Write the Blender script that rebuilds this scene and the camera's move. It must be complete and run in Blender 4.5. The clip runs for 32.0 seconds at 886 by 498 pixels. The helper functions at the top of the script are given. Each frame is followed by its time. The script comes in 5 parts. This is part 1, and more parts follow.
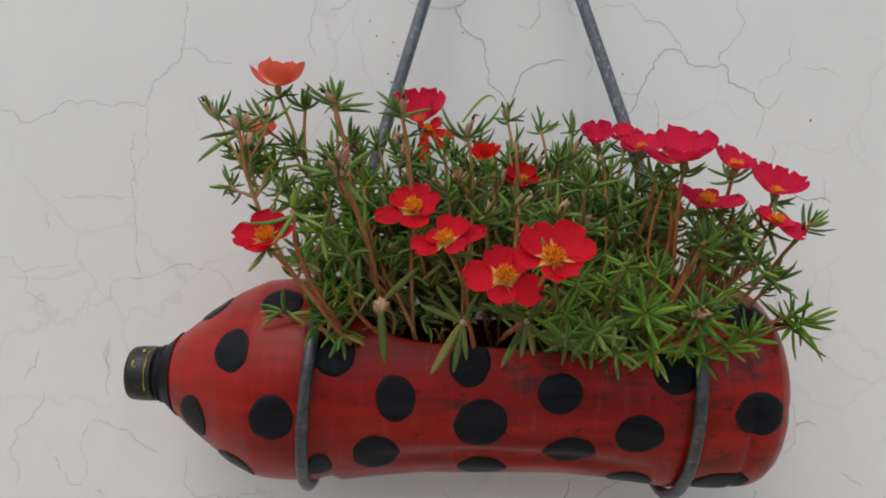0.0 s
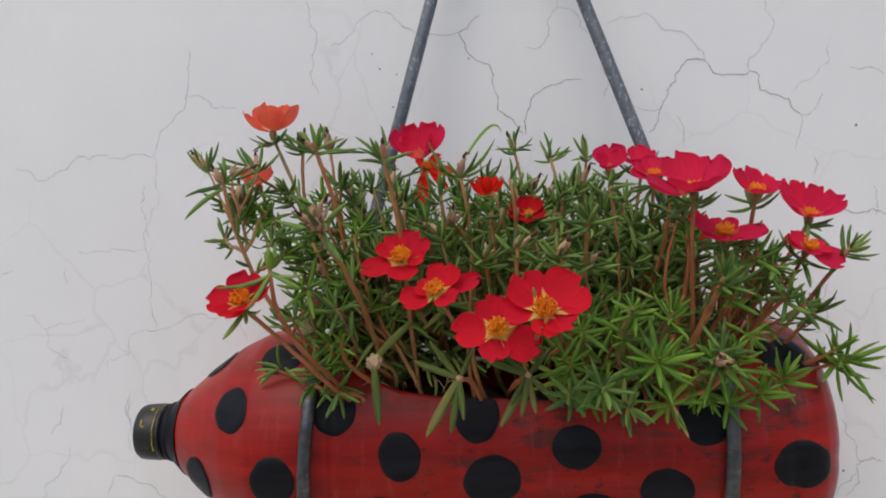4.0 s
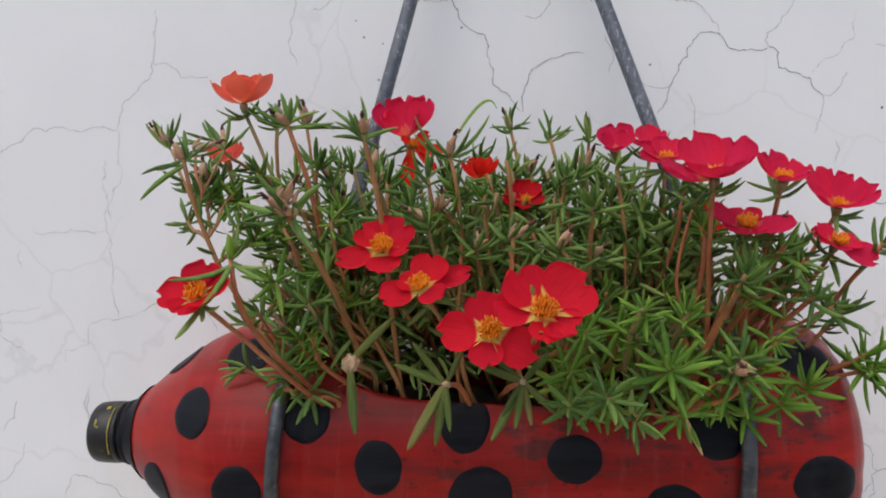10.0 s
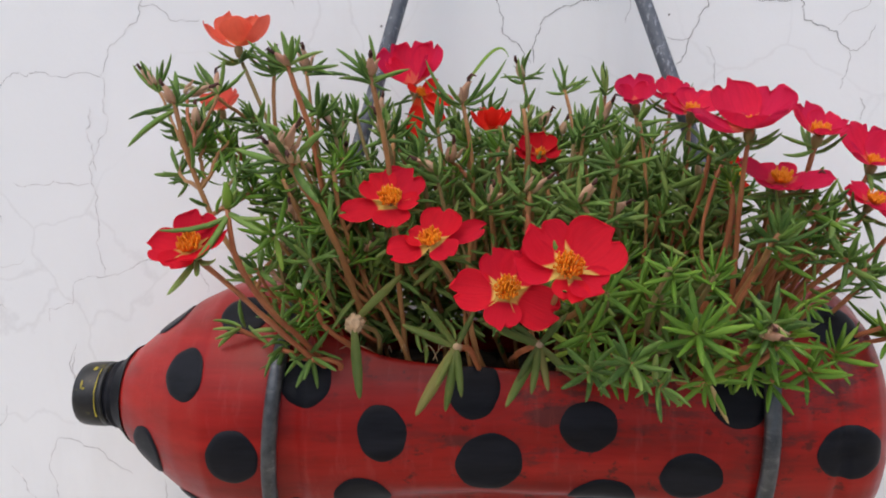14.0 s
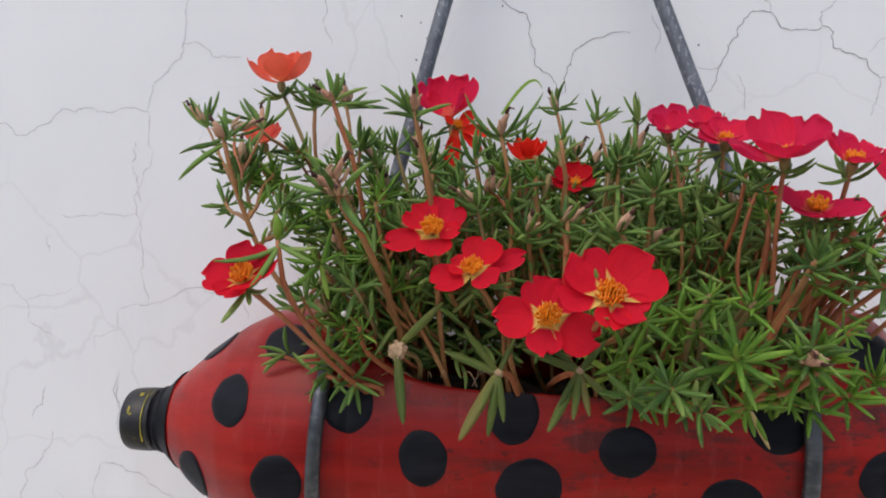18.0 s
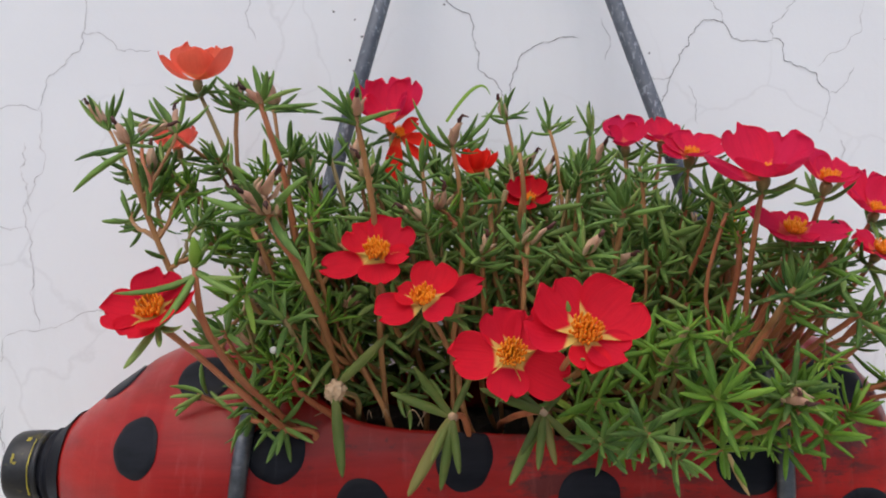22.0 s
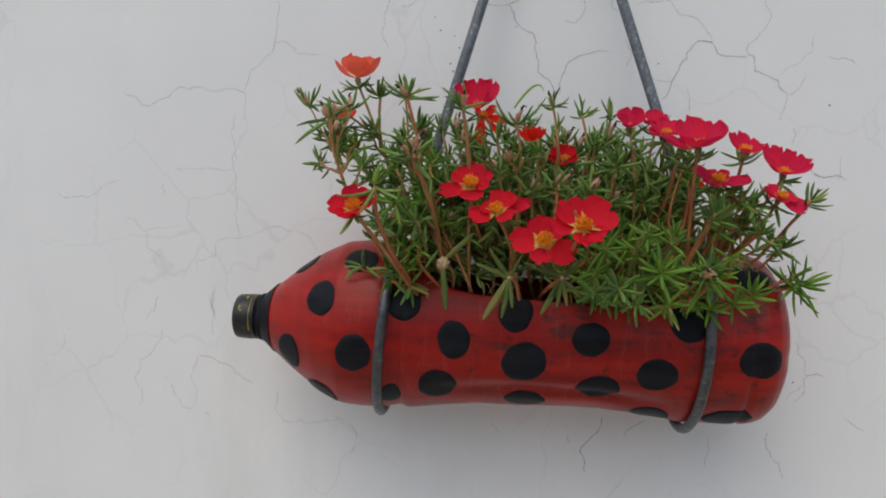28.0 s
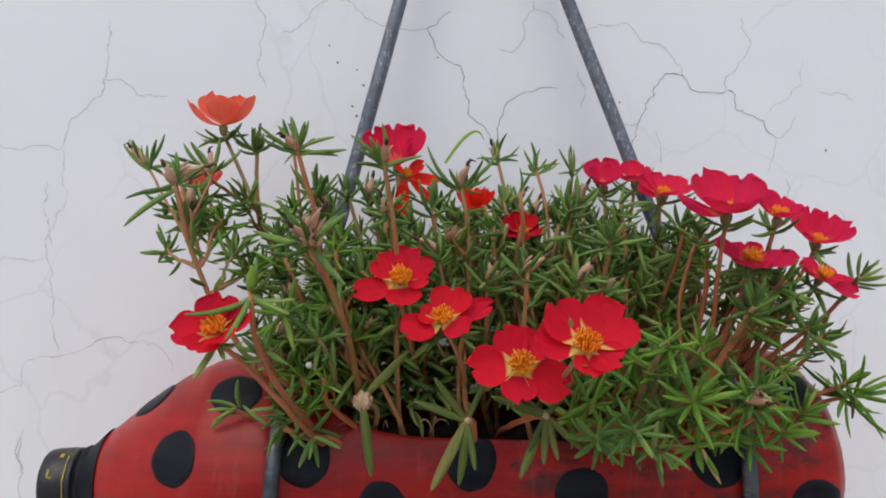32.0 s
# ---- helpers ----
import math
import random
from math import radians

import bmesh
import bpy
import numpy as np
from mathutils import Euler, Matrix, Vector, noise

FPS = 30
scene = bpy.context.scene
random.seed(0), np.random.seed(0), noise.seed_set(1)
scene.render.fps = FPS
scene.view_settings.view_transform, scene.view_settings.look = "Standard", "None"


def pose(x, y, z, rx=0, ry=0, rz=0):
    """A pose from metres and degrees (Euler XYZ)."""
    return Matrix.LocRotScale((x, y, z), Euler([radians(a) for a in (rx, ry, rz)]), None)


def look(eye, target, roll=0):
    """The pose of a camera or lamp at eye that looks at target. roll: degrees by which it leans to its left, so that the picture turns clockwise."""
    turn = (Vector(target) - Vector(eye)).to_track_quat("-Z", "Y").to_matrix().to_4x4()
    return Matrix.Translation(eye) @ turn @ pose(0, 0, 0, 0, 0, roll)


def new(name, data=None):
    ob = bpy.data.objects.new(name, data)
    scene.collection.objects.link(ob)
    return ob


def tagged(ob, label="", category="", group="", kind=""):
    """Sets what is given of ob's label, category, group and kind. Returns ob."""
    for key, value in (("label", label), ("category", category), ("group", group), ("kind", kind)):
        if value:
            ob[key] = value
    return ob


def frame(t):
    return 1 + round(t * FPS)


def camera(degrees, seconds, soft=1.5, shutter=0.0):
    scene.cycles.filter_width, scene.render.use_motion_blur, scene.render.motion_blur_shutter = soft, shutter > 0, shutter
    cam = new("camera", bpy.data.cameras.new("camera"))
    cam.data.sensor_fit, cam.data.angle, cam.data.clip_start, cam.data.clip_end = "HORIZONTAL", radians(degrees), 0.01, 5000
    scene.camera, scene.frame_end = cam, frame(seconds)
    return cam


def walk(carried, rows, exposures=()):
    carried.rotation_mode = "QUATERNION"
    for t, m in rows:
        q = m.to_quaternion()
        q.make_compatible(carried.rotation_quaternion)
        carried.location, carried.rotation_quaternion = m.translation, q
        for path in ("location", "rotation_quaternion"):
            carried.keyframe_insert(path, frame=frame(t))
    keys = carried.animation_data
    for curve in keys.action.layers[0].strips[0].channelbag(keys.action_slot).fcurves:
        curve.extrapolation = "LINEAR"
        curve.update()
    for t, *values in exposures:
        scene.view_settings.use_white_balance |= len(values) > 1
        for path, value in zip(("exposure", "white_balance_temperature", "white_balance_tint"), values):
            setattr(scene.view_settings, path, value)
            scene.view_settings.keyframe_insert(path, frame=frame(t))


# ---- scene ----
cam = camera(61.9, 32.0, soft=1.9)
METRES, EYE, TILT, LEAN, TURN = 0.70, 1.45, 0.6, 0.0, 0.0
ROWS = [
    (0.0, 0.0, 0.0, 0.0, 0.0, 0.0, -0.0),
    (0.5, 0.0213, 0.0246, 0.0079, 0.85, 0.43, 2.27),
    (1.0, 0.0359, 0.0367, 0.0123, 1.86, 0.14, 3.79),
    (1.5, 0.058, 0.0338, 0.0171, 0.89, 0.48, 3.8),
    (2.0, 0.0737, 0.0403, 0.0146, 1.25, -0.24, 4.66),
    (2.5, 0.0749, 0.0504, 0.0169, 1.74, -0.61, 4.26),
    (3.0, 0.0636, 0.0445, 0.02, 3.32, -0.28, 3.53),
    (3.5, 0.059, 0.0315, 0.0256, 4.35, 0.83, 3.75),
    (4.0, 0.0468, 0.0318, 0.0234, 5.6, 0.74, 2.98),
    (4.5, 0.0477, 0.0345, 0.0239, 5.15, 0.61, 2.53),
    (6.5, 0.044, 0.0341, 0.0246, 5.17, 0.67, 1.73),
    (7.0, 0.0396, 0.0378, 0.019, 5.35, 0.03, 1.71),
    (7.5, 0.0411, 0.0475, 0.0105, 5.39, -0.71, 1.26),
    (8.0, 0.0445, 0.0607, 0.0238, 4.54, -1.19, 1.41),
    (8.5, 0.0412, 0.0712, 0.0295, 4.36, -1.44, 0.9),
    (9.0, 0.0439, 0.0726, 0.0261, 4.23, -1.05, 1.52),
    (9.5, 0.0356, 0.0778, 0.0236, 5.02, -1.55, 1.42),
    (10.0, 0.0444, 0.0799, 0.028, 4.86, -0.75, 2.15),
    (10.5, 0.0442, 0.0816, 0.0285, 4.54, -0.83, 2.13),
    (11.0, 0.0432, 0.0805, 0.0279, 4.67, -0.71, 2.13),
    (11.5, 0.0422, 0.0768, 0.0294, 4.9, -0.55, 1.98),
    (12.0, 0.0378, 0.0697, 0.0306, 5.08, -0.21, 1.54),
    (12.5, 0.0419, 0.0851, 0.0274, 4.71, -1.94, 1.71),
    (13.0, 0.0419, 0.0945, 0.0271, 4.36, -2.25, 2.04),
    (13.5, 0.0352, 0.0978, 0.0274, 4.39, -2.29, 1.88),
    (14.0, 0.0307, 0.1037, 0.0217, 3.96, -3.35, 1.39),
    (14.5, 0.0297, 0.0889, 0.0221, 4.59, 0.29, 1.51),
    (16.5, 0.0294, 0.0902, 0.0226, 6.05, -0.88, 1.98),
    (17.0, 0.0297, 0.0912, 0.0221, 5.67, -1.24, 1.94),
    (17.5, 0.0252, 0.0918, 0.0177, 5.68, -1.72, 2.1),
    (18.0, 0.0222, 0.0934, 0.0241, 5.64, -1.37, 1.77),
    (18.5, 0.0198, 0.0957, 0.025, 5.96, -1.32, 2.05),
    (19.0, 0.0201, 0.0974, 0.0262, 6.11, -1.13, 2.4),
    (19.5, 0.0239, 0.0978, 0.0278, 6.05, -1.1, 2.19),
    (20.0, 0.0273, 0.1028, 0.0207, 5.33, -1.38, 1.55),
    (20.5, 0.0243, 0.1061, 0.0252, 3.98, -1.41, 0.9),
    (21.0, 0.0046, 0.1183, 0.0274, 2.88, -1.77, 1.17),
    (21.5, 0.0085, 0.1239, 0.0369, 1.17, -0.63, 1.42),
    (22.0, 0.0065, 0.1366, 0.0326, -0.66, -1.19, 1.54),
    (22.5, -0.0122, 0.1401, 0.0336, -2.02, -1.73, 0.72),
    (23.0, -0.0229, 0.1354, 0.0319, -4.21, -1.46, 1.88),
    (23.5, -0.04, 0.136, 0.027, -6.46, -1.91, 2.27),
    (24.0, -0.0668, 0.1265, 0.0307, -7.7, -1.66, 2.72),
    (24.5, -0.0835, 0.123, 0.0263, -8.1, -0.1, 1.72),
    (25.0, -0.0819, 0.1172, 0.0303, -8.97, 0.2, 1.83),
    (25.5, -0.0838, 0.1048, 0.0275, -7.24, 0.38, 2.31),
    (27.5, -0.0076, -0.0794, 0.0084, 2.2, -2.45, -2.18),
    (28.0, 0.0033, -0.101, 0.0029, 4.34, -2.77, -0.75),
    (28.5, -0.0095, -0.051, 0.0079, 3.01, -2.87, -0.15),
    (29.0, -0.0345, 0.0109, 0.0059, 1.64, -2.88, -0.64),
    (29.5, -0.0447, 0.0617, 0.0063, -0.37, -2.9, 0.44),
    (30.0, -0.038, 0.1003, 0.0085, -2.93, -1.71, 1.33),
    (30.5, -0.0394, 0.1083, 0.0132, -4.45, 0.66, 2.31),
    (31.0, -0.0415, 0.1167, 0.0195, -5.35, 1.71, 1.59),
    (31.5, -0.0377, 0.1131, 0.0205, -5.17, 1.7, 1.62),
    (32.0, -0.0237, 0.0883, 0.0316, -4.18, 1.2, 1.8),
]
EXPOSURES = [
    (0.0, -0.40, 6940, 4.5), (1.0, -0.18, 6890, 5.5), (2.0, -0.17, 6840, 5.5), (3.0, -0.19, 6790, 5.5), (4.0, -0.27, 6700, 7.5),
    (7.0, -0.29, 6600, 8.5), (8.0, -0.17, 6650, 8.5), (9.0, -0.18, 6600, 8.5), (11.0, -0.14, 6550, 8.5), (12.0, -0.12, 6600, 8.5),
    (13.0, -0.08, 6600, 8.5), (14.0, 0.02, 6600, 9.5), (17.0, -0.09, 6500, 9.5), (20.0, -0.08, 6500, 9.5), (22.0, -0.02, 6500, 9.5),
    (23.0, 0.01, 6500, 9.5), (24.0, 0.12, 6450, 9.5), (25.0, -0.06, 6400, 9.5), (28.0, -0.41, 6690, 4.5), (29.0, -0.31, 6840, 4.5),
    (30.0, -0.07, 6890, 5.5), (31.0, -0.06, 6450, 8.5), (32.0, -0.11, 6450, 8.5),
]
walk(cam, [(t, pose(0, 0, EYE, TILT, LEAN, TURN) @ pose(METRES * x, METRES * y, METRES * z, 90 + pitch, roll, yaw)) for t, x, y, z, yaw, pitch, roll in ROWS], EXPOSURES)

# ---- light ----
world = bpy.data.worlds.new("sky")
scene.world = world
world.use_nodes = True
wn, wl = world.node_tree.nodes, world.node_tree.links
sky = wn.new("ShaderNodeTexSky")
sky.sky_type = "NISHITA"
sky.sun_disc = False
sky.sun_elevation, sky.sun_rotation = radians(58), radians(200)
sky.air_density, sky.dust_density, sky.ozone_density = 1.0, 3.2, 1.0
wl.new(sky.outputs[0], wn["Background"].inputs[0])
wn["Background"].inputs[1].default_value = 0.185
sun = new("sun", bpy.data.lights.new("sun", "SUN"))
sun.data.energy, sun.data.angle, sun.data.color = 0.6, radians(75), (1.0, 0.97, 0.94)
sun.matrix_world = look((-0.7, -1.9, 3.2), (0, 0, 0))



# ---- materials ----
def material(name, rough=0.5, metal=0.0, spec=0.5):
    m = bpy.data.materials.new(name)
    m.use_nodes = True
    b = m.node_tree.nodes["Principled BSDF"]
    b.inputs["Roughness"].default_value = rough
    b.inputs["Metallic"].default_value = metal
    b.inputs["Specular IOR Level"].default_value = spec
    return m, m.node_tree.nodes, m.node_tree.links, b


def coords(n, l, scale=(1, 1, 1), kind="Object"):
    tc, mp = n.new("ShaderNodeTexCoord"), n.new("ShaderNodeMapping")
    mp.inputs["Scale"].default_value = scale
    l.new(tc.outputs[kind], mp.inputs[0])
    return mp.outputs[0]


def noise_tex(n, l, vec, scale, detail=4.0, rough=0.55):
    t = n.new("ShaderNodeTexNoise")
    t.inputs["Scale"].default_value, t.inputs["Detail"].default_value, t.inputs["Roughness"].default_value = scale, detail, rough
    l.new(vec, t.inputs["Vector"])
    return t.outputs["Fac"]


def ramp(n, l, fac, *stops):
    r = n.new("ShaderNodeValToRGB")
    e = r.color_ramp.elements
    while len(e) < len(stops):
        e.new(0.5)
    for k, (p, c) in zip(e, stops):
        k.position = p
        k.color = (*c, 1) if len(c) == 3 else c
    l.new(fac, r.inputs[0])
    return r.outputs[0]


def mix(n, l, fac, a, b, mode="MIX"):
    x = n.new("ShaderNodeMix")
    x.data_type, x.blend_type = "RGBA", mode
    for sock, v in ((x.inputs[0], fac), (x.inputs[6], a), (x.inputs[7], b)):
        if isinstance(v, (int, float)):
            sock.default_value = v
        elif isinstance(v, tuple):
            sock.default_value = (*v, 1)
        else:
            l.new(v, sock)
    return x.outputs[2]


def bump(n, l, b, height, strength, dist):
    u = n.new("ShaderNodeBump")
    u.inputs["Strength"].default_value, u.inputs["Distance"].default_value = strength, dist
    l.new(height, u.inputs["Height"])
    l.new(u.outputs[0], b.inputs["Normal"])


def g3(v):
    return (v, v, v)


def wall_material():
    m, n, l, b = material("white_wall_paint", 0.75, 0, 0.25)
    v = coords(n, l)
    big = noise_tex(n, l, v, 5.0, 5)
    col = ramp(n, l, big, (0.3, (0.80, 0.806, 0.815)), (0.7, (0.865, 0.872, 0.878)))
    stain = noise_tex(n, l, coords(n, l, (14, 14, 3.5)), 1.0, 6, 0.65)
    col = mix(n, l, ramp(n, l, stain, (0.56, g3(0)), (0.8, g3(0.30))), col, (0.66, 0.65, 0.63))
    warp = n.new("ShaderNodeTexNoise")
    warp.inputs["Scale"].default_value, warp.inputs["Detail"].default_value = 26.0, 5.0
    l.new(v, warp.inputs["Vector"])
    add = n.new("ShaderNodeVectorMath")
    add.operation = "MULTIPLY_ADD"
    add.inputs[1].default_value = (0.035, 0.035, 0.035)
    l.new(warp.outputs["Color"], add.inputs[0])
    l.new(v, add.inputs[2])
    vor = n.new("ShaderNodeTexVoronoi")
    vor.feature = "DISTANCE_TO_EDGE"
    vor.inputs["Scale"].default_value = 15.0
    l.new(add.outputs[0], vor.inputs["Vector"])
    line = ramp(n, l, vor.outputs["Distance"], (0.0, g3(1)), (0.016, g3(0)))
    patch = ramp(n, l, noise_tex(n, l, v, 7.0, 2), (0.48, g3(0)), (0.62, g3(1)))
    faint = mix(n, l, 1.0, line, patch, "MULTIPLY")
    col = mix(n, l, mix(n, l, 1.0, faint, (0.16, 0.16, 0.16), "MULTIPLY"), col, (0.45, 0.43, 0.42))
    l.new(col, b.inputs["Base Color"])
    fine = noise_tex(n, l, v, 160.0, 4, 0.6)
    coarse = noise_tex(n, l, v, 30.0, 3)
    bump(n, l, b, mix(n, l, 0.5, fine, coarse), 0.25, 0.0012)
    return m


def crack_material(name, c):
    m, n, l, b = material(name, 0.9, 0, 0.1)
    k = noise_tex(n, l, coords(n, l), 220.0, 3)
    l.new(ramp(n, l, k, (0.3, tuple(v * 0.7 for v in c)), (0.7, tuple(min(1, v * 1.35) for v in c))), b.inputs["Base Color"])
    return m


def ground_material():
    m, n, l, b = material("pale_concrete", 0.9, 0, 0.2)
    k = noise_tex(n, l, coords(n, l), 4.0, 8, 0.6)
    l.new(ramp(n, l, k, (0.3, (0.46, 0.405, 0.315)), (0.7, (0.60, 0.535, 0.42))), b.inputs["Base Color"])
    bump(n, l, b, noise_tex(n, l, coords(n, l), 90.0, 4), 0.3, 0.002)
    return m


def red_paint():
    m, n, l, b = material("red_brushed_paint", 0.46, 0, 0.20)
    b.inputs["Coat Weight"].default_value, b.inputs["Coat Roughness"].default_value = 0.14, 0.34
    streak = noise_tex(n, l, coords(n, l, (9, 55, 110)), 1.0, 5, 0.6)
    col = ramp(n, l, streak, (0.28, (0.150, 0.0046, 0.0036)), (0.52, (0.285, 0.0078, 0.0056)), (0.76, (0.430, 0.0150, 0.010)))
    broad = noise_tex(n, l, coords(n, l, (16, 16, 40)), 1.0, 3)
    col = mix(n, l, ramp(n, l, broad, (0.45, g3(0)), (0.7, g3(0.5))), col, (0.42, 0.016, 0.011))
    smear = noise_tex(n, l, coords(n, l, (42, 60, 130)), 1.0, 6, 0.72)
    band = noise_tex(n, l, coords(n, l, (14, 14, 22)), 1.0, 2)
    mask = mix(n, l, 1.0, ramp(n, l, smear, (0.48, g3(0)), (0.58, g3(1))), ramp(n, l, band, (0.46, g3(0)), (0.62, g3(0.75))), "MULTIPLY")
    axis = n.new("ShaderNodeSeparateXYZ")
    l.new(coords(n, l), axis.inputs[0])
    belly = n.new("ShaderNodeMapRange")
    belly.inputs["From Min"].default_value, belly.inputs["From Max"].default_value = -0.085, -0.045
    l.new(axis.outputs[0], belly.inputs["Value"])
    mask = mix(n, l, 1.0, mask, belly.outputs[0], "MULTIPLY")
    col = mix(n, l, mask, col, (0.050, 0.020, 0.017))
    blot = noise_tex(n, l, coords(n, l, (170, 170, 240)), 1.0, 3, 0.6)
    col = mix(n, l, mix(n, l, 1.0, ramp(n, l, blot, (0.61, g3(0)), (0.69, g3(0.7))), belly.outputs[0], "MULTIPLY"), col, (0.040, 0.012, 0.010))
    pale = noise_tex(n, l, coords(n, l, (170, 60, 30)), 1.0, 5, 0.7)
    col = mix(n, l, ramp(n, l, pale, (0.56, g3(0)), (0.80, g3(0.26))), col, (0.50, 0.14, 0.12))
    dust = noise_tex(n, l, coords(n, l, (70, 70, 70)), 1.0, 6, 0.7)
    col = mix(n, l, ramp(n, l, dust, (0.42, g3(0)), (0.75, g3(0.04))), col, (0.36, 0.15, 0.13))
    l.new(col, b.inputs["Base Color"])
    l.new(ramp(n, l, smear, (0.3, g3(0.30)), (0.75, g3(0.50))), b.inputs["Roughness"])
    bump(n, l, b, mix(n, l, 0.5, streak, smear), 0.35, 0.0008)
    return m


def black_paint():
    m, n, l, b = material("black_spot_paint", 0.6, 0, 0.12)
    k = noise_tex(n, l, coords(n, l, (20, 60, 130)), 1.0, 5, 0.65)
    l.new(ramp(n, l, k, (0.35, (0.007, 0.0075, 0.010)), (0.7, (0.018, 0.019, 0.025))), b.inputs["Base Color"])
    l.new(ramp(n, l, k, (0.3, g3(0.35)), (0.75, g3(0.6))), b.inputs["Roughness"])
    bump(n, l, b, k, 0.3, 0.0005)
    return m


def cap_plastic():
    m, n, l, b = material("black_cap_plastic", 0.4, 0, 0.45)
    k = noise_tex(n, l, coords(n, l), 160.0, 5, 0.7)
    w = noise_tex(n, l, coords(n, l, (60, 140, 140)), 1.0, 4, 0.7)
    col = ramp(n, l, k, (0.35, (0.008, 0.009, 0.010)), (0.75, (0.03, 0.03, 0.03)))
    l.new(mix(n, l, ramp(n, l, w, (0.57, g3(0)), (0.72, g3(0.5))), col, (0.20, 0.165, 0.03)), b.inputs["Base Color"])
    bump(n, l, b, k, 0.3, 0.0003)
    return m


def rod_metal():
    m, n, l, b = material("grey_weathered_rod", 0.5, 0.35, 0.5)
    v = coords(n, l, (1, 1, 1))
    base = ramp(n, l, noise_tex(n, l, v, 60.0, 4), (0.3, (0.075, 0.085, 0.105)), (0.75, (0.17, 0.185, 0.21)))
    flake = noise_tex(n, l, coords(n, l, (520, 520, 260)), 1.0, 6, 0.75)
    col = mix(n, l, ramp(n, l, flake, (0.55, g3(0)), (0.62, g3(0.7))), base, (0.42, 0.45, 0.49))
    rust = noise_tex(n, l, v, 35.0, 4)
    col = mix(n, l, ramp(n, l, rust, (0.66, g3(0)), (0.74, g3(0.6))), col, (0.12, 0.06, 0.035))
    l.new(col, b.inputs["Base Color"])
    bump(n, l, b, flake, 0.5, 0.0006)
    return m


def ring_metal():
    m, n, l, b = material("dark_ring_metal", 0.38, 0.6, 0.5)
    k = noise_tex(n, l, coords(n, l), 130.0, 5, 0.65)
    col = ramp(n, l, k, (0.3, (0.040, 0.044, 0.050)), (0.7, (0.135, 0.142, 0.152)))
    worn = noise_tex(n, l, coords(n, l, (60, 60, 200)), 1.0, 5, 0.7)
    l.new(mix(n, l, ramp(n, l, worn, (0.56, g3(0)), (0.70, g3(0.6))), col, (0.27, 0.27, 0.275)), b.inputs["Base Color"])
    bump(n, l, b, k, 0.4, 0.0006)
    return m


def soil_material():
    m, n, l, b = material("dark_soil", 0.95, 0, 0.2)
    k = noise_tex(n, l, coords(n, l), 240.0, 6, 0.7)
    l.new(ramp(n, l, k, (0.3, (0.012, 0.009, 0.006)), (0.7, (0.05, 0.035, 0.022))), b.inputs["Base Color"])
    bump(n, l, b, k, 1.0, 0.004)
    return m


def through_light(m, n, l, b, col, amount):
    t, x = n.new("ShaderNodeBsdfTranslucent"), n.new("ShaderNodeMixShader")
    if isinstance(col, tuple):
        t.inputs[0].default_value = (*col, 1)
    else:
        l.new(col, t.inputs[0])
    x.inputs[0].default_value = amount
    l.new(b.outputs[0], x.inputs[1])
    l.new(t.outputs[0], x.inputs[2])
    l.new(x.outputs[0], n["Material Output"].inputs[0])


def leaf_material(name, dark, light, tip, vary="object"):
    m, n, l, b = material(name, 0.58, 0, 0.35)
    info = n.new("ShaderNodeObjectInfo" if vary == "object" else "ShaderNodeNewGeometry")
    col = ramp(n, l, info.outputs["Random" if vary == "object" else "Random Per Island"], (0.0, dark), (0.35, tuple(0.55 * x + 0.45 * y for x, y in zip(dark, light))), (0.85, light), (1.0, tip))
    uv = n.new("ShaderNodeSeparateXYZ")
    l.new(coords(n, l, (1, 1, 1), "UV"), uv.inputs[0])
    col = mix(n, l, ramp(n, l, uv.outputs[1], (0.0, g3(0.35)), (0.3, g3(0)), (0.9, g3(0)), (1.0, g3(0.5))), col, tip)
    k = noise_tex(n, l, coords(n, l, (9, 9, 3)), 1.0, 4)
    col = mix(n, l, ramp(n, l, k, (0.45, g3(0)), (0.8, g3(0.45))), col, tip)
    l.new(col, b.inputs["Base Color"])
    bump(n, l, b, k, 0.15, 0.02)
    through_light(m, n, l, b, col, 0.20)
    return m


def stem_material(name, a, c):
    m, n, l, b = material(name, 0.5, 0, 0.4)
    k = noise_tex(n, l, coords(n, l), 90.0, 4)
    l.new(ramp(n, l, k, (0.3, a), (0.7, c)), b.inputs["Base Color"])
    bump(n, l, b, noise_tex(n, l, coords(n, l), 700.0, 2), 0.2, 0.0003)
    return m


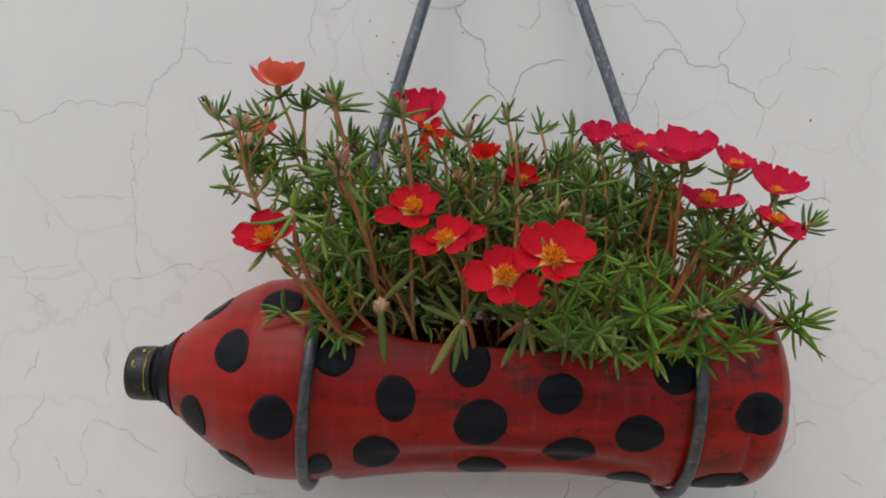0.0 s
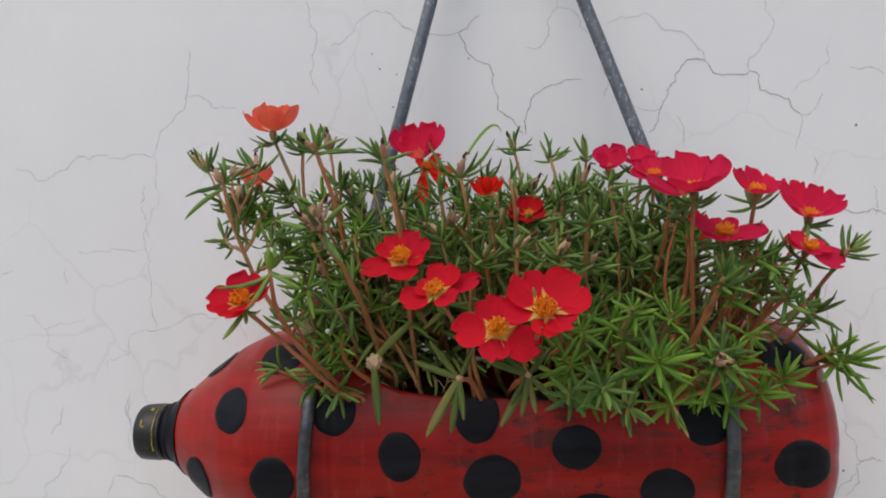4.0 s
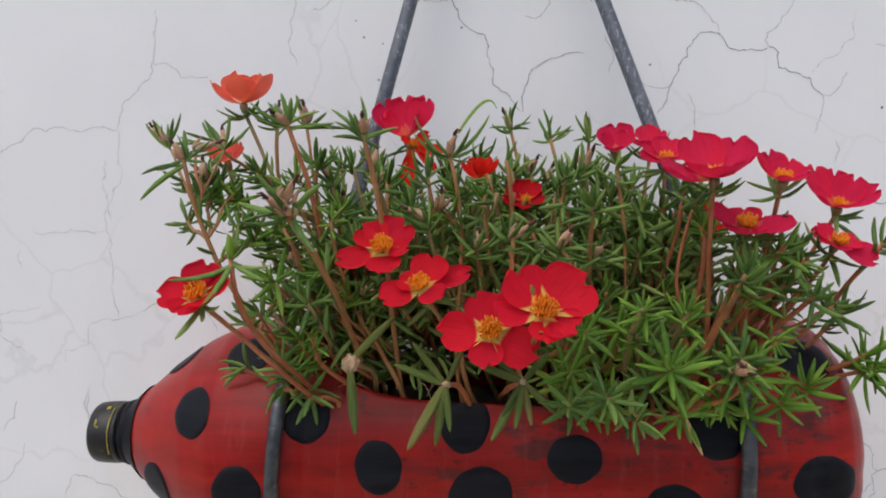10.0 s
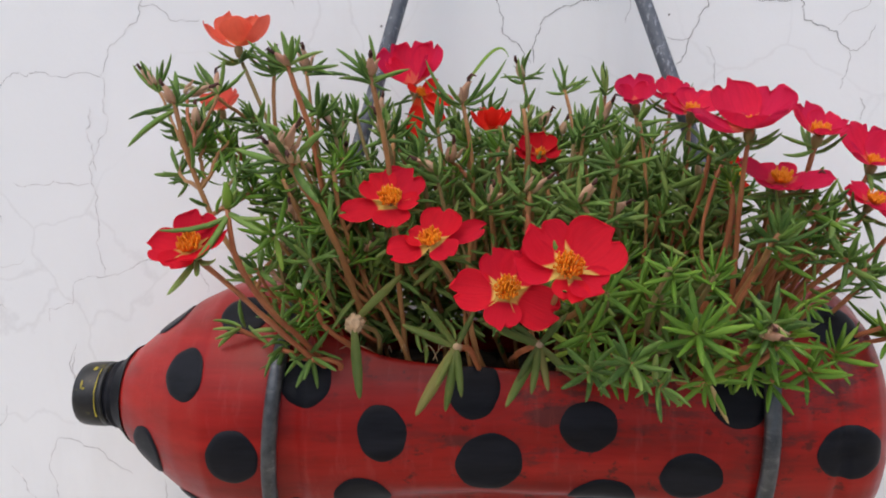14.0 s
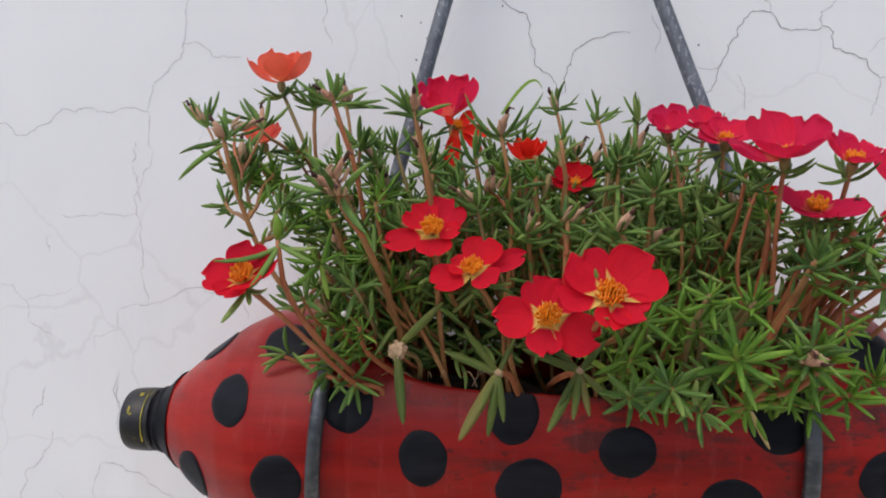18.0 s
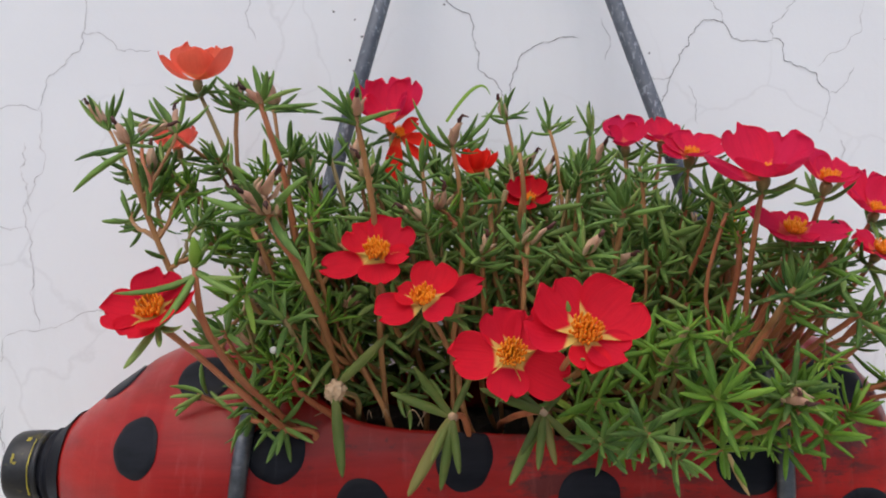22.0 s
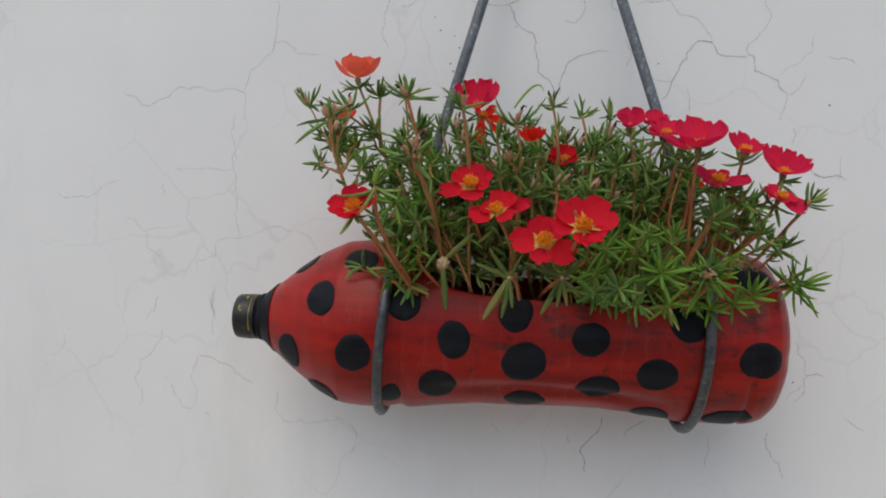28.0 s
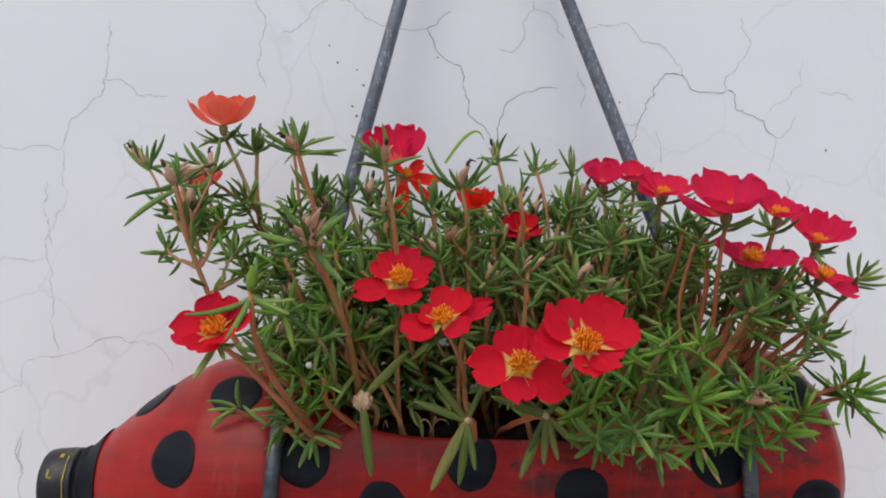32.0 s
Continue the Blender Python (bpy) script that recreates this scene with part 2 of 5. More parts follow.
def petal_material(name, edge, heart, glow):
    m, n, l, b = material(name, 0.60, 0, 0.10)
    uv = n.new("ShaderNodeSeparateXYZ")
    l.new(coords(n, l, (1, 1, 1), "UV"), uv.inputs[0])
    veins = noise_tex(n, l, coords(n, l, (22, 2.0, 1), "UV"), 1.0, 4)
    col = ramp(n, l, veins, (0.3, tuple(v * 0.93 for v in edge)), (0.7, tuple(min(1.0, v * 1.06) for v in edge)))
    info = n.new("ShaderNodeObjectInfo")
    col = mix(n, l, ramp(n, l, info.outputs["Random"], (0.2, g3(0)), (0.9, g3(0.6))), col, (edge[0] * 0.74, edge[1] * 0.7, edge[2] * 1.0 + 0.010))
    rim = noise_tex(n, l, coords(n, l, (3, 3, 1), "UV"), 1.0, 3)
    col = mix(n, l, ramp(n, l, rim, (0.4, g3(0)), (0.75, g3(0.3))), col, tuple(v * 0.7 for v in edge))
    yellow = ramp(n, l, uv.outputs[1], (0.0, g3(1)), (0.20, g3(1)), (0.25, g3(0)))
    col = mix(n, l, mix(n, l, 1.0, yellow, g3(heart), "MULTIPLY"), col, (0.84, 0.62, 0.17))
    l.new(col, b.inputs["Base Color"])
    bump(n, l, b, veins, 0.2, 0.02)
    through_light(m, n, l, b, col, glow)
    return m


WALL_PAINT, GROUND = wall_material(), ground_material()
CRACK = {"p": crack_material("faint_crack", (0.55, 0.535, 0.53)), "s": crack_material("dark_crack", (0.17, 0.16, 0.16)), "m": crack_material("grey_crack", (0.39, 0.38, 0.38)),
         "f": crack_material("pale_crack", (0.69, 0.68, 0.68))}
RED, BLACK, CAP, ROD, RING, SOIL = red_paint(), black_paint(), cap_plastic(), rod_metal(), ring_metal(), soil_material()
LEAF = {"green": leaf_material("green_leaf", (0.056, 0.128, 0.024), (0.185, 0.325, 0.064), (0.33, 0.43, 0.12)),
        "young": leaf_material("young_leaf", (0.078, 0.185, 0.018), (0.170, 0.340, 0.032), (0.31, 0.45, 0.065)),
        "dry": leaf_material("dry_leaf", (0.42, 0.26, 0.09), (0.52, 0.35, 0.13), (0.55, 0.42, 0.20)),
        "olive": leaf_material("olive_leaf", (0.070, 0.112, 0.020), (0.125, 0.182, 0.034), (0.22, 0.20, 0.052))}
INNER = leaf_material("inner_leaf", (0.056, 0.128, 0.024), (0.185, 0.325, 0.064), (0.33, 0.43, 0.12), "island")
STEM = {"brown": stem_material("brown_stem", (0.29, 0.122, 0.042), (0.44, 0.225, 0.085)),
        "red": stem_material("reddish_stem", (0.36, 0.098, 0.040), (0.52, 0.20, 0.085)),
        "green": stem_material("green_brown_stem", (0.20, 0.155, 0.055), (0.34, 0.23, 0.095))}
PETAL = {"red": petal_material("scarlet_petal", (0.82, 0.016, 0.034), 1.0, 0.36),
         "plain": petal_material("crimson_petal", (0.86, 0.026, 0.088), 0.20, 0.42),
         "orange": petal_material("orange_petal", (1.0, 0.190, 0.110), 0.15, 0.42),
         "vermilion": petal_material("vermilion_petal", (0.86, 0.028, 0.014), 0.10, 0.38),
         "dark": petal_material("dark_red_petal", (0.55, 0.006, 0.012), 0.15, 0.25)}
POLLEN = stem_material("orange_stamen", (0.82, 0.20, 0.008), (0.95, 0.38, 0.015))
BUD = stem_material("pinkish_bud", (0.44, 0.20, 0.13), (0.64, 0.44, 0.28))
WITHERED = stem_material("withered_tip", (0.035, 0.010, 0.010), (0.12, 0.035, 0.025))
PALE = stem_material("white_seed", (0.62, 0.60, 0.54), (0.78, 0.76, 0.70))
STRAW = stem_material("straw_husk", (0.38, 0.24, 0.13), (0.58, 0.42, 0.26))
SCUFF = stem_material("yellow_scuff", (0.16, 0.13, 0.012), (0.50, 0.41, 0.04))


# ---- mesh helpers ----
def finish(ob, mat, smooth=True):
    ob.data.materials.append(mat)
    if smooth:
        ob.data.polygons.foreach_set("use_smooth", [True] * len(ob.data.polygons))
    return ob


def part(name, bm, mat, parent=None, label="", smooth=True):
    me = bpy.data.meshes.new(name)
    bm.to_mesh(me)
    bm.free()
    ob = new(name, me)
    ob.parent = parent
    if label:
        ob["label"] = label
    return finish(ob, mat, smooth)


def box(bm, a, b):
    m = Matrix.LocRotScale([(p + q) / 2 for p, q in zip(a, b)], None, [q - p for p, q in zip(a, b)])
    bmesh.ops.create_cube(bm, size=1, matrix=m)


def frame_of(axis):
    axis = Vector(axis).normalized()
    side = axis.cross(Vector((0, 0, 1)) if abs(axis.z) < 0.95 else Vector((1, 0, 0))).normalized()
    return axis, side, axis.cross(side)


def tube(bm, pts, radii, sides=6, cap=True):
    """A round tube through the points, with parallel rings."""
    rings, ref = [], None
    for i, p in enumerate(pts):
        t = (pts[min(i + 1, len(pts) - 1)] - pts[max(i - 1, 0)]).normalized()
        if ref is None:
            ref = frame_of(t)[1]
        ref = (ref - t * ref.dot(t)).normalized()
        up = t.cross(ref)
        r = radii[i] if isinstance(radii, (list, tuple)) else radii
        rings.append([bm.verts.new(p + ref * (r * math.cos(a)) + up * (r * math.sin(a)))
                      for a in (2 * math.pi * k / sides for k in range(sides))])
    for a, b in zip(rings, rings[1:]):
        for k in range(sides):
            bm.faces.new((a[k], a[(k + 1) % sides], b[(k + 1) % sides], b[k]))
    if cap:
        bm.faces.new(rings[0][::-1])
        bm.faces.new(rings[-1])
    return rings


def bezier(p0, p1, p2, n):
    return [p0 * (1 - t) ** 2 + p1 * (2 * t * (1 - t)) + p2 * t * t for t in (i / (n - 1) for i in range(n))]


# ---- wall and ground ----
WALL = 0.444
bm = bmesh.new()
box(bm, (-3, WALL, 0), (3, WALL + 0.2, 3.2))
wall = part("wall_main", bm, WALL_PAINT, smooth=False)
tagged(wall, "white painted plaster wall with fine hairline cracks", "wall", kind="structure")
bm = bmesh.new()
bmesh.ops.create_grid(bm, x_segments=8, y_segments=8, size=400)
ground = part("ground", bm, GROUND, smooth=False)
# unseen wall behind the camera, added to cut low frontal sky light
bm = bmesh.new()
box(bm, (-5, -3.4, 0), (5, -3.2, 2.4))
tagged(part("wall_opposite", bm, WALL_PAINT, smooth=False), "plain unseen wall added to block low sky light", "wall", kind="structure")
tagged(ground, "pale beige concrete ground below the wall", "ground", kind="structure")

CRNG = random.Random(11)


def crack(kind, pts):
    """A hairline crack: a thin ragged ribbon along a wandering line on the wall."""
    line = [Vector((x, z)) for x, z in pts]
    for level in range(4):
        out = [line[0]]
        for a, b in zip(line, line[1:]):
            d = b - a
            out += [(a + b) / 2 + Vector((-d.y, d.x)) * CRNG.uniform(-0.18, 0.18), b]
        line = out
    w0 = {"s": 0.00018, "m": 0.00016, "f": 0.00036, "p": 0.00017}[kind]
    bm, prev = bmesh.new(), None
    for i, p in enumerate(line):
        t = (line[min(i + 1, len(line) - 1)] - line[max(i - 1, 0)])
        t = t.normalized() if t.length > 1e-9 else Vector((1, 0))
        end = min(1.0, 0.35 + 0.2 * min(i, len(line) - 1 - i))
        w = w0 * CRNG.uniform(0.45, 1.15) * end
        s = Vector((-t.y, t.x)) * w
        row = [bm.verts.new((q.x, WALL - 0.0003, q.y)) for q in (p - s, p + s)]
        if prev:
            bm.faces.new((prev[0], row[0], row[1], prev[1]))
        prev = row
    return part("crack", bm, CRACK[kind], wall)


crack('m', [(-0.154, 1.605), (-0.155, 1.588), (-0.157, 1.576), (-0.166, 1.561), (-0.175, 1.554), (-0.179, 1.541)])
crack('p', [(-0.179, 1.541), (-0.179, 1.523), (-0.183, 1.503), (-0.187, 1.486), (-0.186, 1.455), (-0.182, 1.438)])
crack('m', [(-0.158, 1.576), (-0.148, 1.575), (-0.142, 1.568), (-0.126, 1.567)])
crack('m', [(-0.179, 1.541), (-0.187, 1.543), (-0.212, 1.544), (-0.227, 1.544), (-0.233, 1.538), (-0.243, 1.533), (-0.255, 1.532), (-0.260, 1.538), (-0.267, 1.540)])
crack('p', [(-0.229, 1.487), (-0.215, 1.486), (-0.200, 1.486), (-0.188, 1.486)])
crack('p', [(-0.266, 1.450), (-0.259, 1.450), (-0.251, 1.441), (-0.242, 1.444), (-0.225, 1.447)])
crack('p', [(-0.251, 1.441), (-0.251, 1.431), (-0.242, 1.424), (-0.236, 1.421)])
crack('p', [(-0.237, 1.477), (-0.237, 1.467)])
crack('p', [(-0.198, 1.435), (-0.182, 1.437), (-0.175, 1.438), (-0.161, 1.445), (-0.149, 1.443), (-0.135, 1.441), (-0.127, 1.428)])
crack('p', [(-0.198, 1.435), (-0.200, 1.423), (-0.213, 1.421), (-0.213, 1.414)])
crack('m', [(-0.199, 1.402), (-0.200, 1.384), (-0.201, 1.367)])
crack('m', [(-0.242, 1.394), (-0.244, 1.384), (-0.251, 1.377)])
crack('m', [(-0.211, 1.352), (-0.198, 1.348), (-0.184, 1.340), (-0.171, 1.333)])
crack('p', [(-0.211, 1.352), (-0.216, 1.340), (-0.216, 1.316)])
crack('p', [(-0.239, 1.370), (-0.242, 1.360), (-0.255, 1.348), (-0.259, 1.336), (-0.254, 1.326), (-0.257, 1.313)])
crack('p', [(-0.154, 1.330), (-0.154, 1.313), (-0.149, 1.306), (-0.137, 1.308), (-0.123, 1.306), (-0.100, 1.308)])
crack('f', [(-0.332, 1.339), (-0.314, 1.355), (-0.308, 1.370)])
crack('f', [(-0.184, 1.492), (-0.188, 1.510), (-0.186, 1.525)])
crack('f', [(-0.317, 1.467), (-0.294, 1.465), (-0.271, 1.477)])
crack('s', [(0.020, 1.609), (0.015, 1.607), (0.007, 1.600), (0.012, 1.588), (0.024, 1.580), (0.025, 1.569), (0.027, 1.557), (0.036, 1.547), (0.041, 1.539)])
crack('m', [(-0.068, 1.599), (-0.059, 1.602), (-0.052, 1.611), (-0.042, 1.617), (-0.034, 1.616), (-0.025, 1.606), (-0.016, 1.602), (-0.005, 1.600), (0.008, 1.601)])
crack('m', [(-0.082, 1.627), (-0.081, 1.614), (-0.076, 1.607), (-0.079, 1.595), (-0.081, 1.584), (-0.077, 1.570)])
crack('s', [(0.075, 1.568), (0.063, 1.567), (0.053, 1.564), (0.046, 1.556), (0.042, 1.547), (0.042, 1.539)])
crack('m', [(0.064, 1.615), (0.064, 1.610), (0.058, 1.604), (0.058, 1.594), (0.053, 1.588), (0.045, 1.589)])
crack('m', [(0.064, 1.610), (0.073, 1.607), (0.076, 1.599), (0.080, 1.594)])
crack('m', [(0.086, 1.577), (0.090, 1.564), (0.087, 1.557)])
crack('m', [(0.091, 1.599), (0.099, 1.602), (0.112, 1.603), (0.119, 1.597), (0.131, 1.591), (0.139, 1.583), (0.144, 1.573)])
crack('s', [(0.144, 1.573), (0.148, 1.566), (0.159, 1.565), (0.167, 1.566)])
crack('s', [(0.144, 1.573), (0.137, 1.575), (0.130, 1.571), (0.127, 1.563), (0.122, 1.559), (0.117, 1.548), (0.111, 1.535)])
crack('m', [(0.104, 1.550), (0.112, 1.548), (0.117, 1.548)])
crack('m', [(0.167, 1.566), (0.167, 1.573), (0.174, 1.580), (0.180, 1.586), (0.180, 1.595), (0.177, 1.605)])
crack('s', [(0.167, 1.566), (0.172, 1.563), (0.172, 1.555), (0.178, 1.552), (0.187, 1.549), (0.189, 1.543), (0.193, 1.539)])
crack('m', [(0.193, 1.539), (0.203, 1.548), (0.205, 1.551)])
crack('m', [(0.193, 1.539), (0.192, 1.530), (0.188, 1.521)])
crack('p', [(0.211, 1.582), (0.209, 1.568), (0.201, 1.560), (0.188, 1.552)])
crack('m', [(0.219, 1.564), (0.231, 1.563), (0.238, 1.559)])
crack('m', [(0.126, 1.544), (0.130, 1.537), (0.130, 1.526)])
crack('m', [(0.198, 1.517), (0.200, 1.512), (0.198, 1.506)])
crack('s', [(0.205, 1.489), (0.215, 1.485), (0.227, 1.486), (0.234, 1.483)])
crack('m', [(0.228, 1.499), (0.228, 1.482)])
crack('m', [(0.201, 1.447), (0.198, 1.438), (0.199, 1.426), (0.201, 1.419)])
crack('m', [(0.188, 1.423), (0.198, 1.421)])
crack('m', [(0.204, 1.373), (0.206, 1.364), (0.211, 1.358), (0.212, 1.350), (0.225, 1.350)])
crack('m', [(0.210, 1.344), (0.202, 1.338), (0.199, 1.332)])
crack('s', [(0.076, 1.318), (0.072, 1.305), (0.061, 1.293), (0.065, 1.277)])
crack('m', [(0.106, 1.316), (0.096, 1.311), (0.091, 1.303)])
crack('f', [(0.052, 1.310), (0.058, 1.293)])
crack('m', [(0.148, 1.306), (0.147, 1.284)])
crack('m', [(0.187, 1.311), (0.187, 1.300), (0.196, 1.289), (0.198, 1.278)])
crack('m', [(0.203, 1.331), (0.211, 1.338), (0.210, 1.348), (0.223, 1.350)])
crack('m', [(0.238, 1.321), (0.251, 1.312)])
crack('f', [(-0.003, 1.316), (0.006, 1.303)])
crack('f', [(-0.115, 1.312), (-0.097, 1.301), (-0.100, 1.286)])
crack('f', [(-0.238, 1.337), (-0.223, 1.314), (-0.203, 1.307)])
crack('m', [(-0.200, 1.398), (-0.201, 1.381)])


def pit(x, z, r):
    bm = bmesh.new()
    bmesh.ops.create_circle(bm, cap_ends=True, segments=9, radius=r, matrix=Matrix.Translation((x, WALL - 0.0004, z)) @ Matrix.Rotation(radians(90), 4, "X"))
    for v in bm.verts:
        v.co.x += CRNG.uniform(-0.4, 0.4) * r
        v.co.z += CRNG.uniform(-0.4, 0.4) * r
    return part("pit", bm, CRACK["s"], wall)


pit(0.203, 1.345, 0.0007)
pit(0.221, 1.532, 0.0007)
pit(0.178, 1.33, 0.0005)
pit(-0.044, 1.592, 0.0004)
pit(-0.040, 1.583, 0.0005)
pit(-0.030, 1.579, 0.0005)
pit(-0.027, 1.571, 0.0006)
pit(-0.033, 1.560, 0.0006)
pit(-0.031, 1.555, 0.0007)
pit(0.012, 1.585, 0.0005)
pit(0.108, 1.56, 0.0005)

# ---- bottle planter ----
AXIS0 = Vector((-0.1708, 0.3900, 1.3890))
AXD = Vector((1, 0, -0.020)).normalized()
AXU = Vector((0.020, 0, 1)).normalized()
AXF = Vector((0, -1, 0))
PROFILE_S = (0.0255, 0.029, 0.0353, 0.0425, 0.050, 0.065, 0.0795, 0.091, 0.1055, 0.1125, 0.1160, 0.1205, 0.1635, 0.199, 0.234, 0.2688, 0.282, 0.300, 0.3115, 0.3145, 0.3175, 0.3235, 0.3280, 0.3330, 0.3365, 0.3385, 0.3393)
PROFILE_R = (0.0140, 0.0165, 0.0225, 0.0284, 0.0337, 0.0434, 0.0502, 0.0516, 0.0518, 0.0498, 0.0494, 0.0514, 0.0469, 0.0461, 0.0466, 0.0492, 0.0518, 0.0514, 0.0513, 0.0497, 0.0511, 0.0503, 0.0485, 0.0440, 0.0375, 0.0290, 0.0200)
OPEN_S, OPEN_HALF, BACK_EDGE = 0.204, 0.081, 142.0


def radius_at(s, deg):
    deg = (deg + 180) % 360 - 180
    r = float(np.interp(s, PROFILE_S, PROFILE_R))
    body = max(0.0, 1 - abs((s - 0.205) / 0.075) ** 2)
    r -= 0.0030 * body * math.exp(-((deg + 43 + 50 * (s - 0.2)) / 6) ** 2)
    r += 0.0012 * body * math.exp(-((deg + 30 + 50 * (s - 0.2)) / 6) ** 2)
    r -= 0.0014 * body * math.exp(-((deg + 8 - 40 * (s - 0.2)) / 5) ** 2 - ((s - 0.215) / 0.035) ** 2)
    if 0.035 < s < 0.335:
        r += 0.0011 * noise.noise(Vector((s * 28, math.cos(radians(deg)) * 1.4, math.sin(radians(deg)) * 1.4 + 4)))
    if s > 0.300:
        r -= 0.0010 * min(1, (s - 0.300) / 0.03) * max(0, math.cos(5 * radians(deg - 64))) ** 6
    return r


def on_bottle(s, deg, lift=0.0):
    a = radians(deg)
    out = AXF * math.cos(a) + AXU * math.sin(a)
    return AXIS0 + AXD * s + out * (radius_at(s, deg) + lift)


def mid_at(s):
    front = 32.0 - 60.0 * (s - 0.13)
    return (front + BACK_EDGE) / 2


def gap_at(s):
    k = abs((s - OPEN_S) / OPEN_HALF)
    front = 32.0 - 60.0 * (s - 0.13) + 1.8 * noise.noise(Vector((s * 40, 3.0, 0)))
    return (BACK_EDGE - front) / 2 * (1 - k ** 7) ** 0.5 if k < 1 else 0.0


bottle = new("bottle_planter")
bottle.location = AXIS0 + AXD * 0.2
tagged(bottle, "red plastic bottle with black painted spots, cut into a hanging planter", "planter")
bpy.context.view_layer.update()
BINV = Matrix.Translation(-bottle.location)


def bottle_part(name, bm, mat, label="", parent=None):
    bmesh.ops.transform(bm, matrix=BINV, verts=bm.verts)
    return part(name, bm, mat, parent or bottle, label)


def build_body():
    bm = bmesh.new()
    n_s, n_a, rows = 190, 120, []
    for i in range(n_s + 1):
        s = 0.0255 + (0.3393 - 0.0255) * i / n_s
        g = gap_at(s)
        rows.append([bm.verts.new(on_bottle(s, mid_at(s) + g + (360 - 2 * g) * k / n_a)) for k in range(n_a + 1)])
    for a, b in zip(rows, rows[1:]):
        for k in range(n_a):
            bm.faces.new((a[k], b[k], b[k + 1], a[k + 1]))
    bm.faces.new(rows[-1][:-1][::-1])
    bmesh.ops.remove_doubles(bm, verts=bm.verts, dist=1e-5)
    bmesh.ops.recalc_face_normals(bm, faces=bm.faces)
    ob = bottle_part("bottle_body", bm, RED, "red brush-painted plastic with scuffs")
    sol = ob.modifiers.new("thickness", "SOLIDIFY")
    sol.thickness, sol.offset = 0.0006, -1.0
    return ob


build_body()
SRNG = random.Random(5)


def spot(s, deg, rs, ra):
    """A hand-painted round spot lying on the bottle's skin."""
    bm = bmesh.new()
    wob = [SRNG.uniform(0, 6.28) for _ in range(3)]
    rows, segs = [], 40
    rmid = float(np.interp(s, PROFILE_S, PROFILE_R))
    for q in (0.0, 0.25, 0.5, 0.75, 0.93, 1.0):
        row = []
        for k in range(segs):
            a = 2 * math.pi * k / segs
            w = 1 + 0.035 * math.sin(2 * a + wob[0]) + 0.018 * math.sin(3 * a + wob[1]) + 0.012 * math.sin(7 * a + wob[2])
            ss = s + rs * q * w * math.cos(a)
            dd = deg + math.degrees(ra * q * w * math.sin(a) / rmid)
            ss = min(max(ss, 0.0275), 0.3365)
            g = gap_at(ss)
            if g > 0:
                dd = min(dd, mid_at(ss) - g - 0.3)
            row.append(bm.verts.new(on_bottle(ss, dd, 0.0007 if q < 1 else 0.0002)))
        rows.append(row)
    for a, b in zip(rows, rows[1:]):
        for k in range(segs):
            bm.faces.new((a[k], b[k], b[(k + 1) % segs], a[(k + 1) % segs]))
    bmesh.ops.remove_doubles(bm, verts=bm.verts, dist=1e-6)
    bmesh.ops.recalc_face_normals(bm, faces=bm.faces)
    return bottle_part("painted_spot", bm, BLACK, "black painted spot")


spot(0.0707, 24.0, 0.0094, 0.0104)
spot(0.0490, -29.0, 0.0078, 0.0120)
spot(0.0918, -13.0, 0.0103, 0.0115)
spot(0.0690, -62.0, 0.0100, 0.0120)
spot(0.0922, 52.0, 0.0100, 0.0100)
spot(0.0545, 74.0, 0.0085, 0.0085)
spot(0.1198, 21.0, 0.0098, 0.0105)
spot(0.1120, -48.0, 0.0060, 0.0100)
spot(0.1489, -1.7, 0.0094, 0.0107)
spot(0.1396, -36.5, 0.0114, 0.0115)
spot(0.1832, 18.5, 0.0098, 0.0110)
spot(0.1887, -16.0, 0.0127, 0.0116)
spot(0.2253, 2.1, 0.0102, 0.0100)
spot(0.2311, -36.5, 0.0128, 0.0102)
spot(0.1904, -56.0, 0.0120, 0.0085)
spot(0.2625, -20.0, 0.0110, 0.0102)
spot(0.2785, 17.5, 0.0105, 0.0125)
spot(0.2636, -62.0, 0.0110, 0.0095)
spot(0.3172, -6.0, 0.0118, 0.0108)
spot(0.3060, -56.0, 0.0140, 0.0100)
spot(0.3155, 50.0, 0.0112, 0.0105)
spot(0.1500, -98.0, 0.0105, 0.0105)
spot(0.0850, -110.0, 0.0100, 0.0100)


def turned(bm, rings, segs=40, close=True):
    """A turned form about the bottle's axis from (s, radius) pairs."""
    rows = []
    for s, r in rings:
        rows.append([bm.verts.new(AXIS0 + AXD * s + (AXF * math.cos(a) + AXU * math.sin(a)) * r)
                     for a in (2 * math.pi * k / segs for k in range(segs))])
    for a, b in zip(rows, rows[1:]):
        for k in range(segs):
            bm.faces.new((a[k], b[k], b[(k + 1) % segs], a[(k + 1) % segs]))
    if close:
        bm.faces.new(rows[0])
        bm.faces.new(rows[-1][::-1])
    bmesh.ops.recalc_face_normals(bm, faces=bm.faces)


bm = bmesh.new()
turned(bm, [(0.0076, 0.0122), (0.0081, 0.0132), (0.0092, 0.0138), (0.0120, 0.0141), (0.0182, 0.0143), (0.0187, 0.0140), (0.0192, 0.0138), (0.0197, 0.0141), (0.0210, 0.0142), (0.0214, 0.0130)])
cap_ob = bottle_part("bottle_cap", bm, CAP, "black screw cap with yellow scuffs")
bm = bmesh.new()
turned(bm, [(0.0205, 0.0120), (0.0212, 0.0131), (0.0228, 0.0132), (0.0233, 0.0146), (0.0241, 0.0151), (0.0250, 0.0150), (0.0255, 0.0146), (0.0268, 0.0158), (0.0290, 0.0176), (0.0310, 0.0195), (0.0335, 0.0218)], close=False)
bottle_part("bottle_neck", bm, BLACK, "black painted neck ring")


